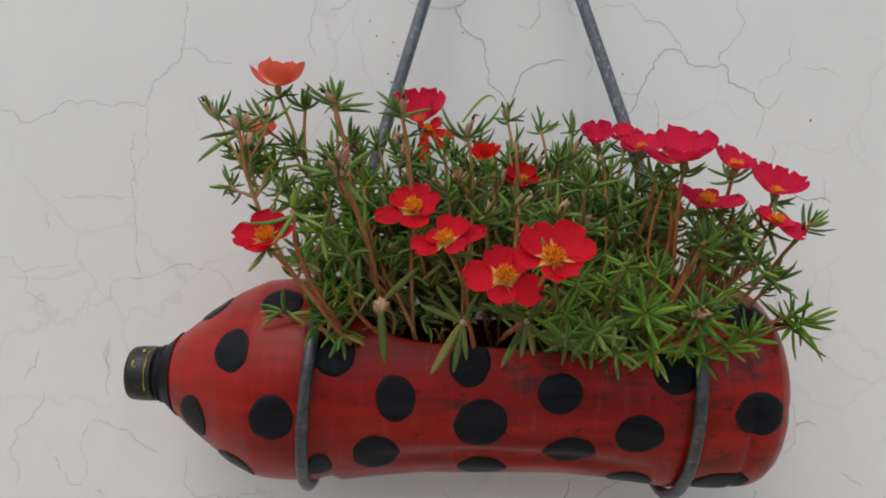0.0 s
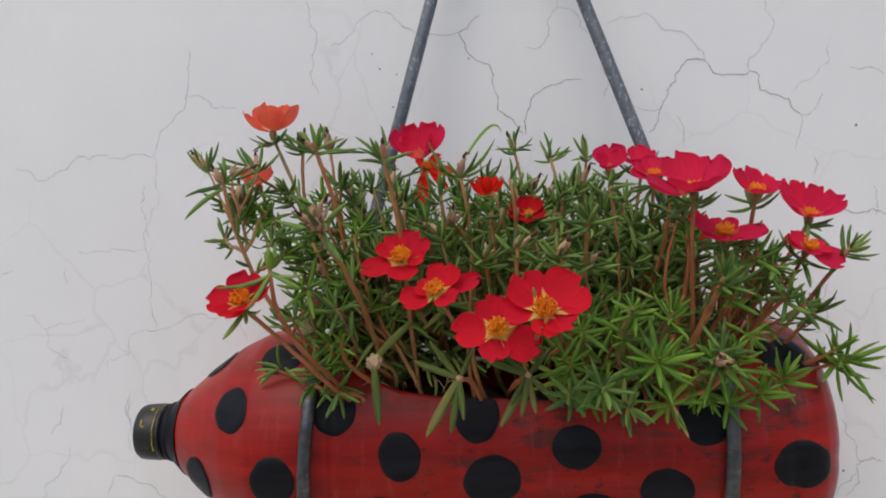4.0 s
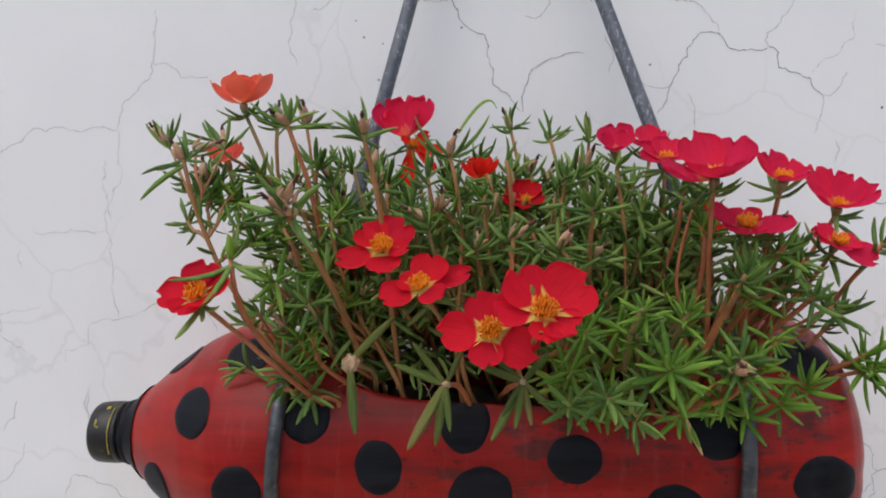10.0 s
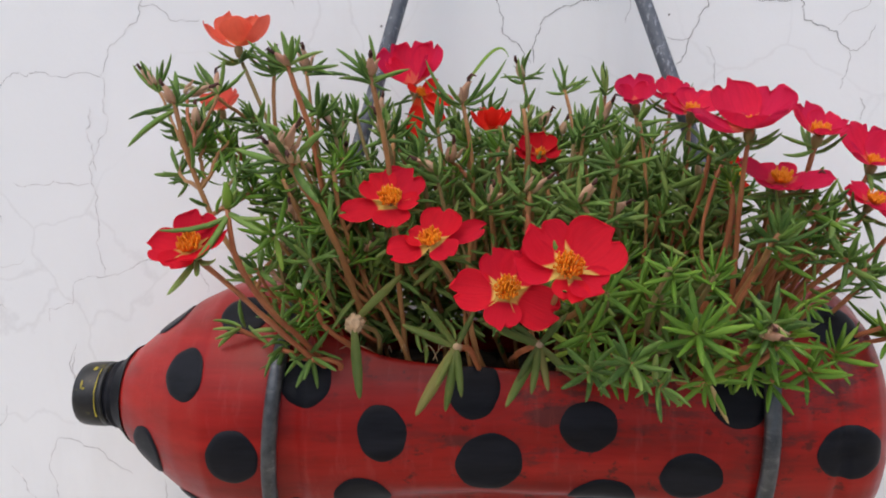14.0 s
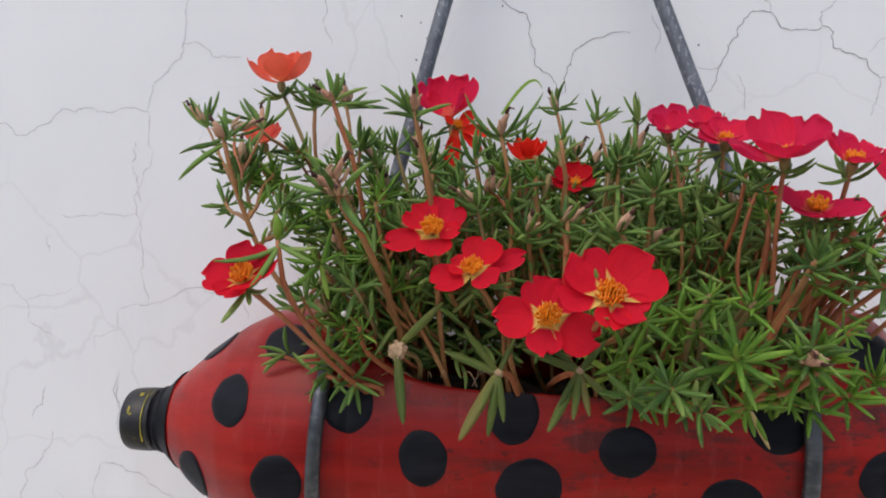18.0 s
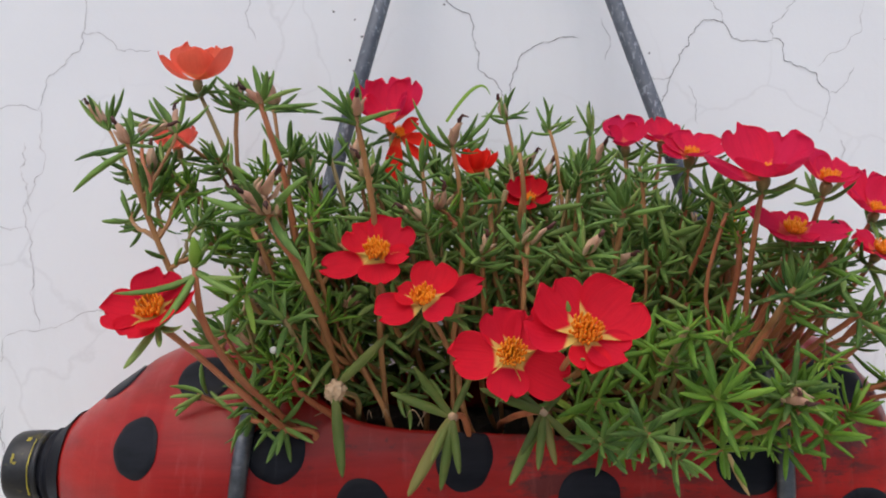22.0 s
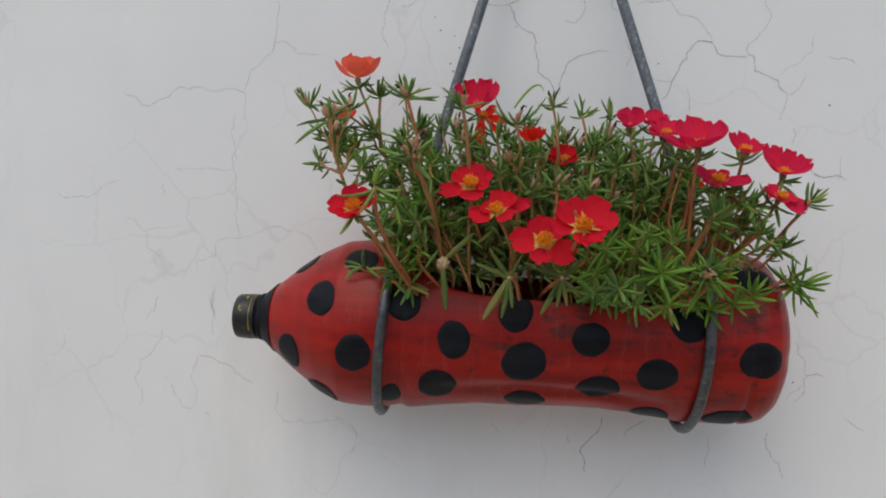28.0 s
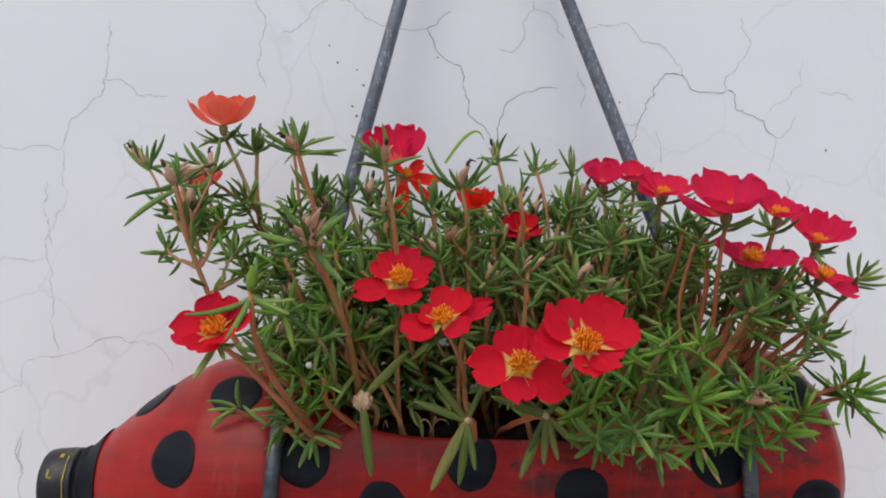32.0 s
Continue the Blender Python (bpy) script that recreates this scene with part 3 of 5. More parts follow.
def cap_mark(s0, s1, d0, d1):
    bm = bmesh.new()
    rows = []
    for i in range(7):
        d = d0 + (d1 - d0) * i / 6
        rows.append([bm.verts.new(AXIS0 + AXD * (s + CRNG.uniform(-0.0002, 0.0002)) + (AXF * math.cos(radians(d)) + AXU * math.sin(radians(d))) * 0.01445) for s in (s0, s1)])
    for a, b in zip(rows, rows[1:]):
        bm.faces.new((a[0], a[1], b[1], b[0]))
    bmesh.ops.transform(bm, matrix=BINV, verts=bm.verts)
    return part("paint_scuff", bm, SCUFF, cap_ob)


cap_mark(0.0118, 0.0127, 22, 36)
cap_mark(0.0128, 0.0140, 20, 24)
cap_mark(0.0183, 0.0189, -30, 62)
cap_mark(0.0150, 0.0166, 58, 66)

# ---- soil ----
bm = bmesh.new()
rows = []
for i in range(41):
    s = OPEN_S - 0.078 + 0.156 * i / 40
    base = AXIS0 + AXD * s
    half = math.sqrt(max(1e-6, (radius_at(s, 20) - 0.0010) ** 2 - 0.012 ** 2))
    rows.append([bm.verts.new(base + Vector((0, half * (k / 8 - 1), 0.012 + (0.005 * noise.noise(Vector((s * 90, k * 0.7, 1))) if 0 < k < 16 else 0)))) for k in range(17)])
for a, b in zip(rows, rows[1:]):
    for k in range(16):
        bm.faces.new((a[k], a[k + 1], b[k + 1], b[k]))
soil = part("potting_soil", bm, SOIL)
tagged(soil, "dark moist potting soil inside the cut bottle", "soil", kind="stuff")

# ---- hanger ----
hanger = new("wire_hanger")
hanger.location = (0.033, 0.43, 1.732)
tagged(hanger, "dark grey weathered metal rod hanger with two rings round the bottle", "hanger")
HINV = Matrix.Translation(-hanger.location)


def hanger_part(name, pts, r, label="", cap=True, sides=14):
    bm = bmesh.new()
    rings = tube(bm, pts, r, sides, cap)
    if not cap:
        for k in range(sides):
            a, b = rings[-1], rings[0]
            bm.faces.new((a[k], a[(k + 1) % sides], b[(k + 1) % sides], b[k]))
    bmesh.ops.transform(bm, matrix=HINV, verts=bm.verts)
    return part(name, bm, ROD, hanger, label)


def ring_points(s, lean, grip):
    pts = []
    for k in range(48):
        a = 2 * math.pi * k / 48
        ss = s + lean * math.sin(a)
        r = max(radius_at(ss, 0), 0.0500) + grip + 0.0006 * math.sin(3 * a)
        pts.append(AXIS0 + AXD * ss + (AXF * math.cos(a) + AXU * math.sin(a)) * r)
    return pts


def ring(s, lean, grip):
    bm = bmesh.new()
    pts, sides = ring_points(s, lean, grip), 14
    rows = []
    for i, p in enumerate(pts):
        t = (pts[(i + 1) % 48] - pts[i - 1]).normalized()
        u = (AXD - t * AXD.dot(t)).normalized()
        v = t.cross(u)
        rows.append([bm.verts.new(p + u * (0.0029 * math.cos(b)) + v * (0.0029 * math.sin(b))) for b in (2 * math.pi * k / sides for k in range(sides))])
    for i in range(48):
        a, b = rows[i], rows[(i + 1) % 48]
        for k in range(sides):
            bm.faces.new((a[k], a[(k + 1) % sides], b[(k + 1) % sides], b[k]))
    bmesh.ops.recalc_face_normals(bm, faces=bm.faces)
    bmesh.ops.transform(bm, matrix=HINV, verts=bm.verts)
    return part("ring", bm, RING, hanger, "dark grey metal ring")


ring(0.1078, 0.0045, 0.0024)
ring(0.2878, 0.0020, 0.0034)
TOP = Vector((0.033, 0.434, 1.732))
for x_top, top, low, foot in ((-0.003, Vector((0.0230, 0.4340, 1.71)), Vector((-0.0398, 0.4060, 1.4950)), Vector((-0.0590, 0.3960, 1.4430))),
                              (0.003, Vector((0.0443, 0.4330, 1.71)), Vector((0.1078, 0.4005, 1.4950)), Vector((0.1205, 0.3930, 1.4380)))):
    line = [top + (low - top) * (i / 12) for i in range(13)]
    line += bezier(low, low + (low - top).normalized() * 0.03, foot, 7)[1:]
    hanger_part("rod", [TOP + Vector((x_top, 0, 0.006))] + line, 0.0034)
hanger_part("hook", [TOP + Vector((0.0065 * math.cos(a), -0.004 * math.sin(a), 0.004 + 0.0065 * math.sin(a))) for a in (math.pi * k / 10 for k in range(11))], 0.003)
bm = bmesh.new()
tube(bm, [Vector((0.033, WALL + 0.01, 1.738)), Vector((0.033, 0.418, 1.741)), Vector((0.033, 0.416, 1.741)), Vector((0.033, 0.4155, 1.741))], [0.0022, 0.0022, 0.0045, 0.0045], 12)
tagged(part("wall_nail", bm, ROD), "steel nail in the wall that carries the hanger", "nail")

# ---- moss rose plants ----
PRNG = random.Random(21)
GOLD = math.pi * (3 - 5 ** 0.5)


def leaf_mesh(name, bend, wide, flat, mat):
    """A fleshy tapered leaf of unit length along +z, bent towards +x."""
    bm = bmesh.new()
    uvl = bm.loops.layers.uv.new("UVMap")
    prof = ((0.0, 0.50), (0.12, 0.78), (0.35, 1.0), (0.62, 0.96), (0.84, 0.70), (0.955, 0.36))
    rows = []
    for t, r in prof:
        cx = bend * t * t
        rows.append([bm.verts.new((cx + wide * flat * r * math.cos(a), wide * r * math.sin(a), t * (1 - 0.25 * bend * bend))) for a in (2 * math.pi * k / 6 for k in range(6))])
    tip = bm.verts.new((bend, 0, 1 - 0.25 * bend * bend))
    for a, b in zip(rows, rows[1:]):
        for k in range(6):
            bm.faces.new((a[k], a[(k + 1) % 6], b[(k + 1) % 6], b[k]))
    for k in range(6):
        bm.faces.new((rows[-1][k], rows[-1][(k + 1) % 6], tip))
    for f in bm.faces:
        for lp in f.loops:
            lp[uvl].uv = (0.5 + lp.vert.co.y, lp.vert.co.z)
    me = bpy.data.meshes.new(name)
    bm.to_mesh(me)
    bm.free()
    me.materials.append(mat)
    me.polygons.foreach_set("use_smooth", [True] * len(me.polygons))
    return me


LEAF_MESH = {k: [leaf_mesh("leaf_" + k, b, w, f, LEAF["green" if k == "long" else k]) for b, w, f in shapes] for k, shapes in (
    ("green", ((0.10, 0.096, 0.70), (0.30, 0.092, 0.68), (0.48, 0.090, 0.66), (0.22, 0.094, 0.70), (0.62, 0.088, 0.66), (-0.30, 0.092, 0.70), (0.36, 0.098, 0.70))),
    ("long", ((0.10, 0.074, 0.72), (0.26, 0.070, 0.72), (0.42, 0.070, 0.70), (-0.22, 0.072, 0.72), (0.55, 0.070, 0.70), (-0.35, 0.072, 0.72))),
    ("young", ((0.05, 0.086, 0.50), (0.20, 0.080, 0.50), (0.34, 0.078, 0.48), (-0.18, 0.084, 0.50))),
    ("dry", ((0.2, 0.08, 0.5), (0.35, 0.08, 0.5))),
    ("olive", ((0.08, 0.090, 0.42), (0.25, 0.086, 0.42), (-0.18, 0.090, 0.42), (0.0, 0.094, 0.42))))}


BLOOMS = []


OPEN_SIDE = Vector((0.015, 0.07, 1.468))


def crowds(p):
    """True where growth would stand in the throat of a bloom or before it, on the open side of the planter."""
    for c, aim, size in BLOOMS:
        out = (OPEN_SIDE - c).normalized()
        d = p - (c + aim * size * 0.2)
        far = d.dot(out)
        if -size * 0.6 < far < 0.08 and (d - out * far).length < size * 0.66:
            return True
    return False


def in_skin(p):
    """True inside the bottle."""
    d = p - AXIS0
    k = d.dot(AXD)
    return 0.03 < k < 0.335 and (d - AXD * k).length < float(np.interp(k, PROFILE_S, PROFILE_R)) and d.y > -0.046


def add_leaf(stem, at, way, up, length, kind, free=False):
    """A leaf at a point of a stem, pointing along way, its hollow side towards up."""
    z = way.normalized()
    foot = (stem.parent.location if stem.parent else stem.location) + at
    if not free and (crowds(foot + z * length) or crowds(foot + z * length * 0.5)):
        return None
    if not free and foot.z < 1.445 and in_skin(foot + z * length) != in_skin(foot):
        return None
    x = up - z * up.dot(z)
    x = x.normalized() if x.length > 1e-6 else frame_of(z)[1]
    y = z.cross(x)
    ob = new("leaf", PRNG.choice(LEAF_MESH["long" if kind == "green" and length > 0.0125 else kind]))
    ob.parent = stem
    w = length * PRNG.uniform(0.9, 1.1) if length < 0.016 else length * 0.9
    ob.matrix_local = Matrix(((x.x * w, y.x * w, z.x * length, at.x), (x.y * w, y.y * w, z.y * length, at.y), (x.z * w, y.z * w, z.z * length, at.z), (0, 0, 0, 1)))
    return ob


PLANTS = []


def moss_rose(x, y, label):
    p = new("moss_rose")
    p.location = (x, y, 1.398)
    tagged(p, label, "flowering plant", "moss roses in the planter")
    PLANTS.append(p)
    return p


for i in range(12):
    lab = "moss rose with brown stems, narrow green leaves and red flowers"
    if i in (0, 1):
        lab = "leggy moss rose with orange flowers leaning over the bottle's shoulder"
    if i in (9, 10, 11):
        lab = "moss rose with reddish stems and crimson flowers by the bottle's base"
    moss_rose(-0.040 + 0.0138 * i, 0.372 + (0.016 if i % 2 else -0.010), lab)


def nearest(x):
    return min(PLANTS, key=lambda p: abs(p.location.x - (0.8 * x + 0.012)))


FORKS = []


def fork(tip, near=0.016):
    """The plant and the point of a standing stem from which a side shoot to the tip would leave."""
    tip = Vector(tip)
    below = [(p, q) for p, q in FORKS if q.z < tip.z - near * 0.6 and (q - tip).length > near]
    return min(below, key=lambda e: (e[1] - tip).length)


def stalk(plant, tip, colour, r=0.0011, slump=0.45, name="stem", lean=0.62, inside=0.0, origin=None):
    """A curved stem from a plant's foot, or from a fork at origin, to the tip. Returns the object, its points and its last direction."""
    q = Vector(tip) - plant.location
    p0 = Vector((PRNG.uniform(-0.004, 0.004), PRNG.uniform(-0.006, 0.006), 0))
    if origin:
        p0 = origin - plant.location
    elif inside:
        p0 = Vector((q.x * 0.55, PRNG.uniform(0.008, 0.026), min(inside, q.z * 0.5)))
    p1 = p0 + (q - p0) * 0.45 + Vector((0, 0, -0.12 * abs(q.x - p0.x))) if origin else Vector((q.x * lean, q.y * lean, q.z * slump))
    calm = 0.3 if origin else 1.0
    p1 += Vector((PRNG.uniform(-0.010, 0.010), PRNG.uniform(-0.008, 0.008), 0)) * calm
    pts = bezier(p0, p1, q, 13)
    bend = 0.002 if name == "flower_stalk" else 0.0045 * calm
    wx, wy = PRNG.uniform(-bend, bend), PRNG.uniform(-bend, bend)
    for k in range(1, 12):
        pts[k] = pts[k] + Vector((wx, wy, 0)) * math.sin(2 * math.pi * k / 12) * min(1.0, q.length / 0.08)
    for k in range(2, 12):
        pts[k] = pts[k] + Vector((PRNG.uniform(-1, 1), PRNG.uniform(-1, 1), PRNG.uniform(-1, 1))) * 0.0003
    if r >= 0.0009 and not origin:
        FORKS.extend((plant, p + plant.location) for p in pts[3:11])
    bm = bmesh.new()
    tube(bm, pts, [r * (0.65 + 0.35 * calm) * (1.15 - 0.30 * k / 12) * PRNG.uniform(0.92, 1.08) for k in range(13)], 6)
    ob = part(name, bm, STEM[colour], plant)
    return ob, pts, (pts[-1] - pts[-3]).normalized()


def sprig(tip, n=11, size=0.0125, kind="green", along=7, colour="brown", slump=0.45, aim=None, bud="", plant=None, r=0.00105, spread=(18, 92), lean=0.62, inside=0.0, side=False):
    """A leafy shoot: a stem with leaves up its length and a whorl at its tip."""
    side = side or (plant in PLANTS[:2] and tip[2] > 1.475 and not bud)
    plant, origin = fork(tip) if side else (plant or nearest(tip[0]), None)
    ob, pts, way = stalk(plant, tip, colour, r, slump, "stem", lean, inside, origin)
    way = Vector(aim).normalized() if aim else (way + Vector((0, -0.15, 0.35))).normalized()
    if not aim:
        way = (way + Vector((PRNG.uniform(-0.5, 0.5), PRNG.uniform(-0.6, 0.25), PRNG.uniform(-0.2, 0.1)))).normalized()
    t, s, u = frame_of(way)
    turn = PRNG.uniform(0, 6.28)
    n = n + 2
    for i in range(n):
        a = turn + i * GOLD
        polar = radians(spread[0] + (spread[1] - spread[0]) * ((i + 0.5) / n) ** 0.8 + PRNG.uniform(-9, 9))
        out = s * math.cos(a) + u * math.sin(a)
        way_i = t * math.cos(polar) + out * math.sin(polar)
        at = pts[-1] - t * (0.0055 * i / n)
        add_leaf(ob, at, way_i, t - out * 0.2 + Vector((PRNG.uniform(-0.5, 0.5), PRNG.uniform(-0.5, 0.5), PRNG.uniform(-0.5, 0.5))), size * PRNG.uniform(0.70, 1.10) * (0.72 + 0.30 * min(1, 2 * i / n)), kind)
    for i in range(along):
        f = PRNG.uniform(0.14, 0.93)
        k = f * 12
        p = pts[int(k)].lerp(pts[min(12, int(k) + 1)], k - int(k))
        t2, s2, u2 = frame_of(pts[min(12, int(k) + 1)] - pts[int(k)] + Vector((0, 0, 1e-5)))
        a = PRNG.uniform(0, 6.28)
        out = s2 * math.cos(a) + u2 * math.sin(a)
        pol = radians(PRNG.uniform(45, 85))
        add_leaf(ob, p, t2 * math.cos(pol) + out * math.sin(pol), t2, size * PRNG.uniform(0.50, 0.90), kind)
    if bud:
        bud_at(ob, pts[-1], t, bud)
    return ob


def bud_at(stem, at, way, kind, big=1.0):
    """A closed bud with a withered tip, or a dry seed husk."""
    t, s, u = frame_of(way + Vector((PRNG.uniform(-0.55, 0.55), PRNG.uniform(-0.5, 0.1), 0)))
    k = PRNG.uniform(0.75, 1.1) * big
    if kind == "fresh":
        prof, mat, lab = ((0, 0.0009), (0.002, 0.0015), (0.0045, 0.0015), (0.0068, 0.0009), (0.0082, 0.0002)), LEAF["young"], "green pointed bud"
    else:
        prof, mat, lab = ((0, 0.0008), (0.0012, 0.0014), (0.0026, 0.0017), (0.0042, 0.0015), (0.0060, 0.0011), (0.0078, 0.0006)), BUD, "pinkish faded bud"
    bm = bmesh.new()
    q = s * PRNG.uniform(-1, 1) + u * PRNG.uniform(-1, 1)
    tube(bm, [at + t * d * k + q * d * d * 40 / big for d, _ in prof], [r * k * (0.62 if big > 1 else 1.0) for _, r in prof], 10)
    for v in bm.verts:
        v.co += (v.co - at - t * (v.co - at).dot(t)) * 0.5 * noise.noise(v.co * 900)
    part("bud", bm, mat, stem, lab)
    if kind == "faded":
        bm = bmesh.new()
        a = at + t * 0.0072 * k + q * 0.0021
        e = a + t * 0.0030 * k + q * 0.0011
        tube(bm, [a, (a + e) / 2 + u * 0.0004, e, e + q * 0.0022 - t * 0.0004], [0.0006, 0.0008, 0.0005, 0.0002], 6)
        part("withered_petal", bm, WITHERED, stem, "dark shrivelled petal")
        for side in (-1, 1, 0.3) if big > 1 else (-1, 1):
            bm = bmesh.new()
            o = (s * side + u * PRNG.uniform(-0.6, 0.6)).normalized()
            tube(bm, [at + o * 0.0010, at + t * 0.0018 * k + o * 0.0021 * k, at + t * 0.0042 * k + o * 0.0024 * k, at + t * 0.0056 * k + o * PRNG.uniform(0.0020, 0.0040)], [0.0005, 0.0008, 0.0006, 0.0002], 5)
            part("sepal", bm, PRNG.choice((STRAW, BUD)), stem, "dry papery sepal")


def petal(head, c, tip, aim, wide, cup, colour, notch=0.13):
    """One petal from the bloom's heart c to its tip; aim: where the bloom faces; wide: half its width over its length; cup: how far its spine sags."""
    reach_all = tip.length
    along = tip / reach_all
    face = aim - along * aim.dot(along)
    face = face.normalized() if face.length > 1e-5 else frame_of(along)[2]
    side = face.cross(along)
    bm = bmesh.new()
    uvl = bm.loops.layers.uv.new("UVMap")
    nv, nu = 13, 14
    ph, off = PRNG.uniform(0, 6.28), PRNG.uniform(-0.22, 0.22)
    ruffle, skew = PRNG.uniform(0.02, 0.05), PRNG.uniform(-0.10, 0.10)
    rows, uvs = [], {}
    for i in range(nv):
        t = 1 - (1 - i / (nv - 1)) ** 1.5
        r = min(0.985, max(0.0, (t - 0.60) / 0.40))
        half = wide * reach_all * (0.14 + 0.92 * math.sin(math.pi / 2 * t / 0.60) ** 1.15 if t < 0.60 else 1.06 * (1 - r ** 2.6) ** 0.5)
        row = []
        for k in range(nu + 1):
            q = 2 * k / nu - 1
            reach = t * (1 - 0.10 * q * q * t ** 2 - notch * t ** 3 * math.exp(-((q * half / (wide * reach_all) - off) / 0.15) ** 2) + 0.012 * math.sin(7 * q + ph) * t)
            sag = -cup * 4 * reach * (1 - reach)
            lift = 0.30 * half * q * q + reach_all * ruffle * t * math.sin(4.5 * q + ph) * abs(q)
            v = bm.verts.new(c + along * reach * reach_all + face * (sag * reach_all + lift) + side * (q * half + skew * half * t))
            uvs[v] = (q * 0.5 + 0.5, reach - 0.065 * q * q)
            row.append(v)
        rows.append(row)
    for a, b in zip(rows, rows[1:]):
        for k in range(nu):
            f = bm.faces.new((a[k], a[k + 1], b[k + 1], b[k]))
            for lp in f.loops:
                lp[uvl].uv = uvs[lp.vert]
    return part("petal", bm, PETAL[colour], head)


PETAL["wilted"] = PETAL["vermilion"]


def flower(at, az, el, colour, petals, stamens=0.0045, slump=0.5, stem="brown", leaves=7, plant=None, cup=0.10, notch=0.17, clear=1.0):
    """A bloom on its own stalk. az, el: where it faces; petals: each tip from the heart in millimetres (x, y, z) and the petal's half width over its length."""
    plant = plant or nearest(at[0])
    aim = Vector((math.sin(radians(az)) * math.cos(radians(el)), -math.cos(radians(az)) * math.cos(radians(el)), math.sin(radians(el))))
    c = Vector(at) - plant.location
    size = max(Vector(p[:3]).length for p in petals) / 1000
    if clear:
        mid = sum((Vector(p[:3]) for p in petals), Vector()) / len(petals) / 1000
        BLOOMS.append((Vector(at) + mid, aim, size * clear))
    foot = Vector(at) - aim * 0.0035
    ob, pts, way = stalk(plant, foot, stem, 0.0010, slump, "flower_stalk", inside=0.03 if -0.03 < at[0] < 0.09 else 0.0)
    t, s, u = frame_of(aim)
    bm = bmesh.new()
    tube(bm, [c - t * k for k in (0.0042, 0.0032, 0.0016, 0.0, -0.0006)], (0.0010, 0.0014, 0.0019, 0.0018, 0.0010), 10)
    head = part("flower", bm, STEM["green"], plant, {"orange": "orange cupped bloom", "wilted": "wilted hanging vermilion bloom", "dark": "dark red bloom"}.get(colour, "red bloom with yellow heart"))
    for k, (x, y, z, wide) in enumerate(petals):
        petal(head, c + t * 0.0002 * k, Vector((x, y, z)) / 1000 * PRNG.uniform(1.02, 1.08), aim, wide, cup, colour, notch)
    if stamens:
        bm = bmesh.new()
        for i in range(60):
            a, rr = i * GOLD, 0.75 * stamens * math.sqrt((i + 0.5) / 60)
            d = (s * math.cos(a) + u * math.sin(a))
            tipp = c + t * stamens * PRNG.uniform(0.45, 0.95) + d * rr
            root = c + t * stamens * 0.2 + d * rr * 0.35
            tube(bm, [root, (root + tipp) / 2 + d * stamens * 0.1, tipp, tipp + t * stamens * 0.2], [stamens * k for k in (0.032, 0.032, 0.080, 0.042)], 4)
        part("stamen_tuft", bm, POLLEN, head, "orange stamens")
    for i in range(leaves):
        a = PRNG.uniform(0, 6.28)
        out = s * math.cos(a) + u * math.sin(a)
        add_leaf(ob, pts[-1] - t * PRNG.uniform(0, 0.003), out + t * PRNG.uniform(-0.35, 0.35), t, PRNG.uniform(0.010, 0.015), "green", True)
    return head


def star(at, plant, tips):
    """A shoot that hangs over the cut edge, its broad olive leaves fanned out; tips: x, offset in y, z."""
    ob, pts, way = stalk(plant, at, "red", 0.0011, 0.75)
    bm = bmesh.new()
    tube(bm, [pts[-1] - way * 0.003, pts[-1] - way * 0.001, pts[-1] + way * 0.0014], [0.0012, 0.0018, 0.0008], 8)
    part("bud", bm, STRAW, ob, "dry straw-coloured bud")
    for x, dy, z in tips:
        d = Vector((x, at[1] + dy, z)) - Vector(at)
        add_leaf(ob, pts[-1], d, Vector((PRNG.uniform(-0.3, 0.3), -1, PRNG.uniform(0.0, 0.5))), d.length, "olive", True)
    return ob


# flowers
flower((-0.0864, 0.386, 1.5391), 4, 84, "orange", ((-13.8, -2, 11.0, 0.36), (13.6, -2, 13.4, 0.38), (-5, 6, 16.2, 0.38), (5, 6, 14.8, 0.40), (2.5, -9, 9.5, 0.46)), stamens=0, plant=PLANTS[1], stem="green", cup=0.20, notch=0.06)
flower((-0.0960, 0.388, 1.5130), -20, 60, "orange", ((-8, -3, 6, 0.45), (9, -2, 6, 0.45), (-3, 5, 10, 0.45), (4, 5, 10, 0.45), (0, -8, 3, 0.45)), stamens=0, plant=PLANTS[0], stem="green", cup=0.15)
flower((-0.0118, 0.387, 1.5200), 0, 60, "plain", ((-10, 3, 18.5, 0.42), (-0.5, 5, 21.0, 0.38), (9.5, 3, 19.5, 0.34), (-10.5, -4, 10, 0.44), (7, -6, 11, 0.42)), stamens=0, cup=0.12)
flower((-0.0085, 0.379, 1.5155), 30, 20, "wilted", ((15, -2, -4.5, 0.20), (8, -4, 4.5, 0.24), (-3, -3, -20, 0.17), (10.5, -3, -12, 0.11), (-5, -4, 3, 0.25)), stamens=0.0030, leaves=2, cup=0.05, clear=0)
flower((0.0210, 0.375, 1.4985), 8, 66, "vermilion", ((-7.8, -2, 8.5, 0.25), (-4.0, 3, 10.5, 0.25), (0.6, -5, 9, 0.26), (4.2, 3, 9.5, 0.25), (8, -1, 8, 0.25), (-2.5, -4, 8.5, 0.24), (5, -4, 8, 0.24)), stamens=0, cup=0.16, notch=0.05, clear=1.4)
flower((0.0400, 0.369, 1.4880), 4, 42, "dark", ((-10.2, -1, 2.8, 0.42), (-6, 2, 8.4, 0.45), (2.4, 3, 9.2, 0.48), (8, 0, 1.5, 0.46), (-1.5, -4, -3.8, 0.50)), stamens=0.0028, clear=1.6)
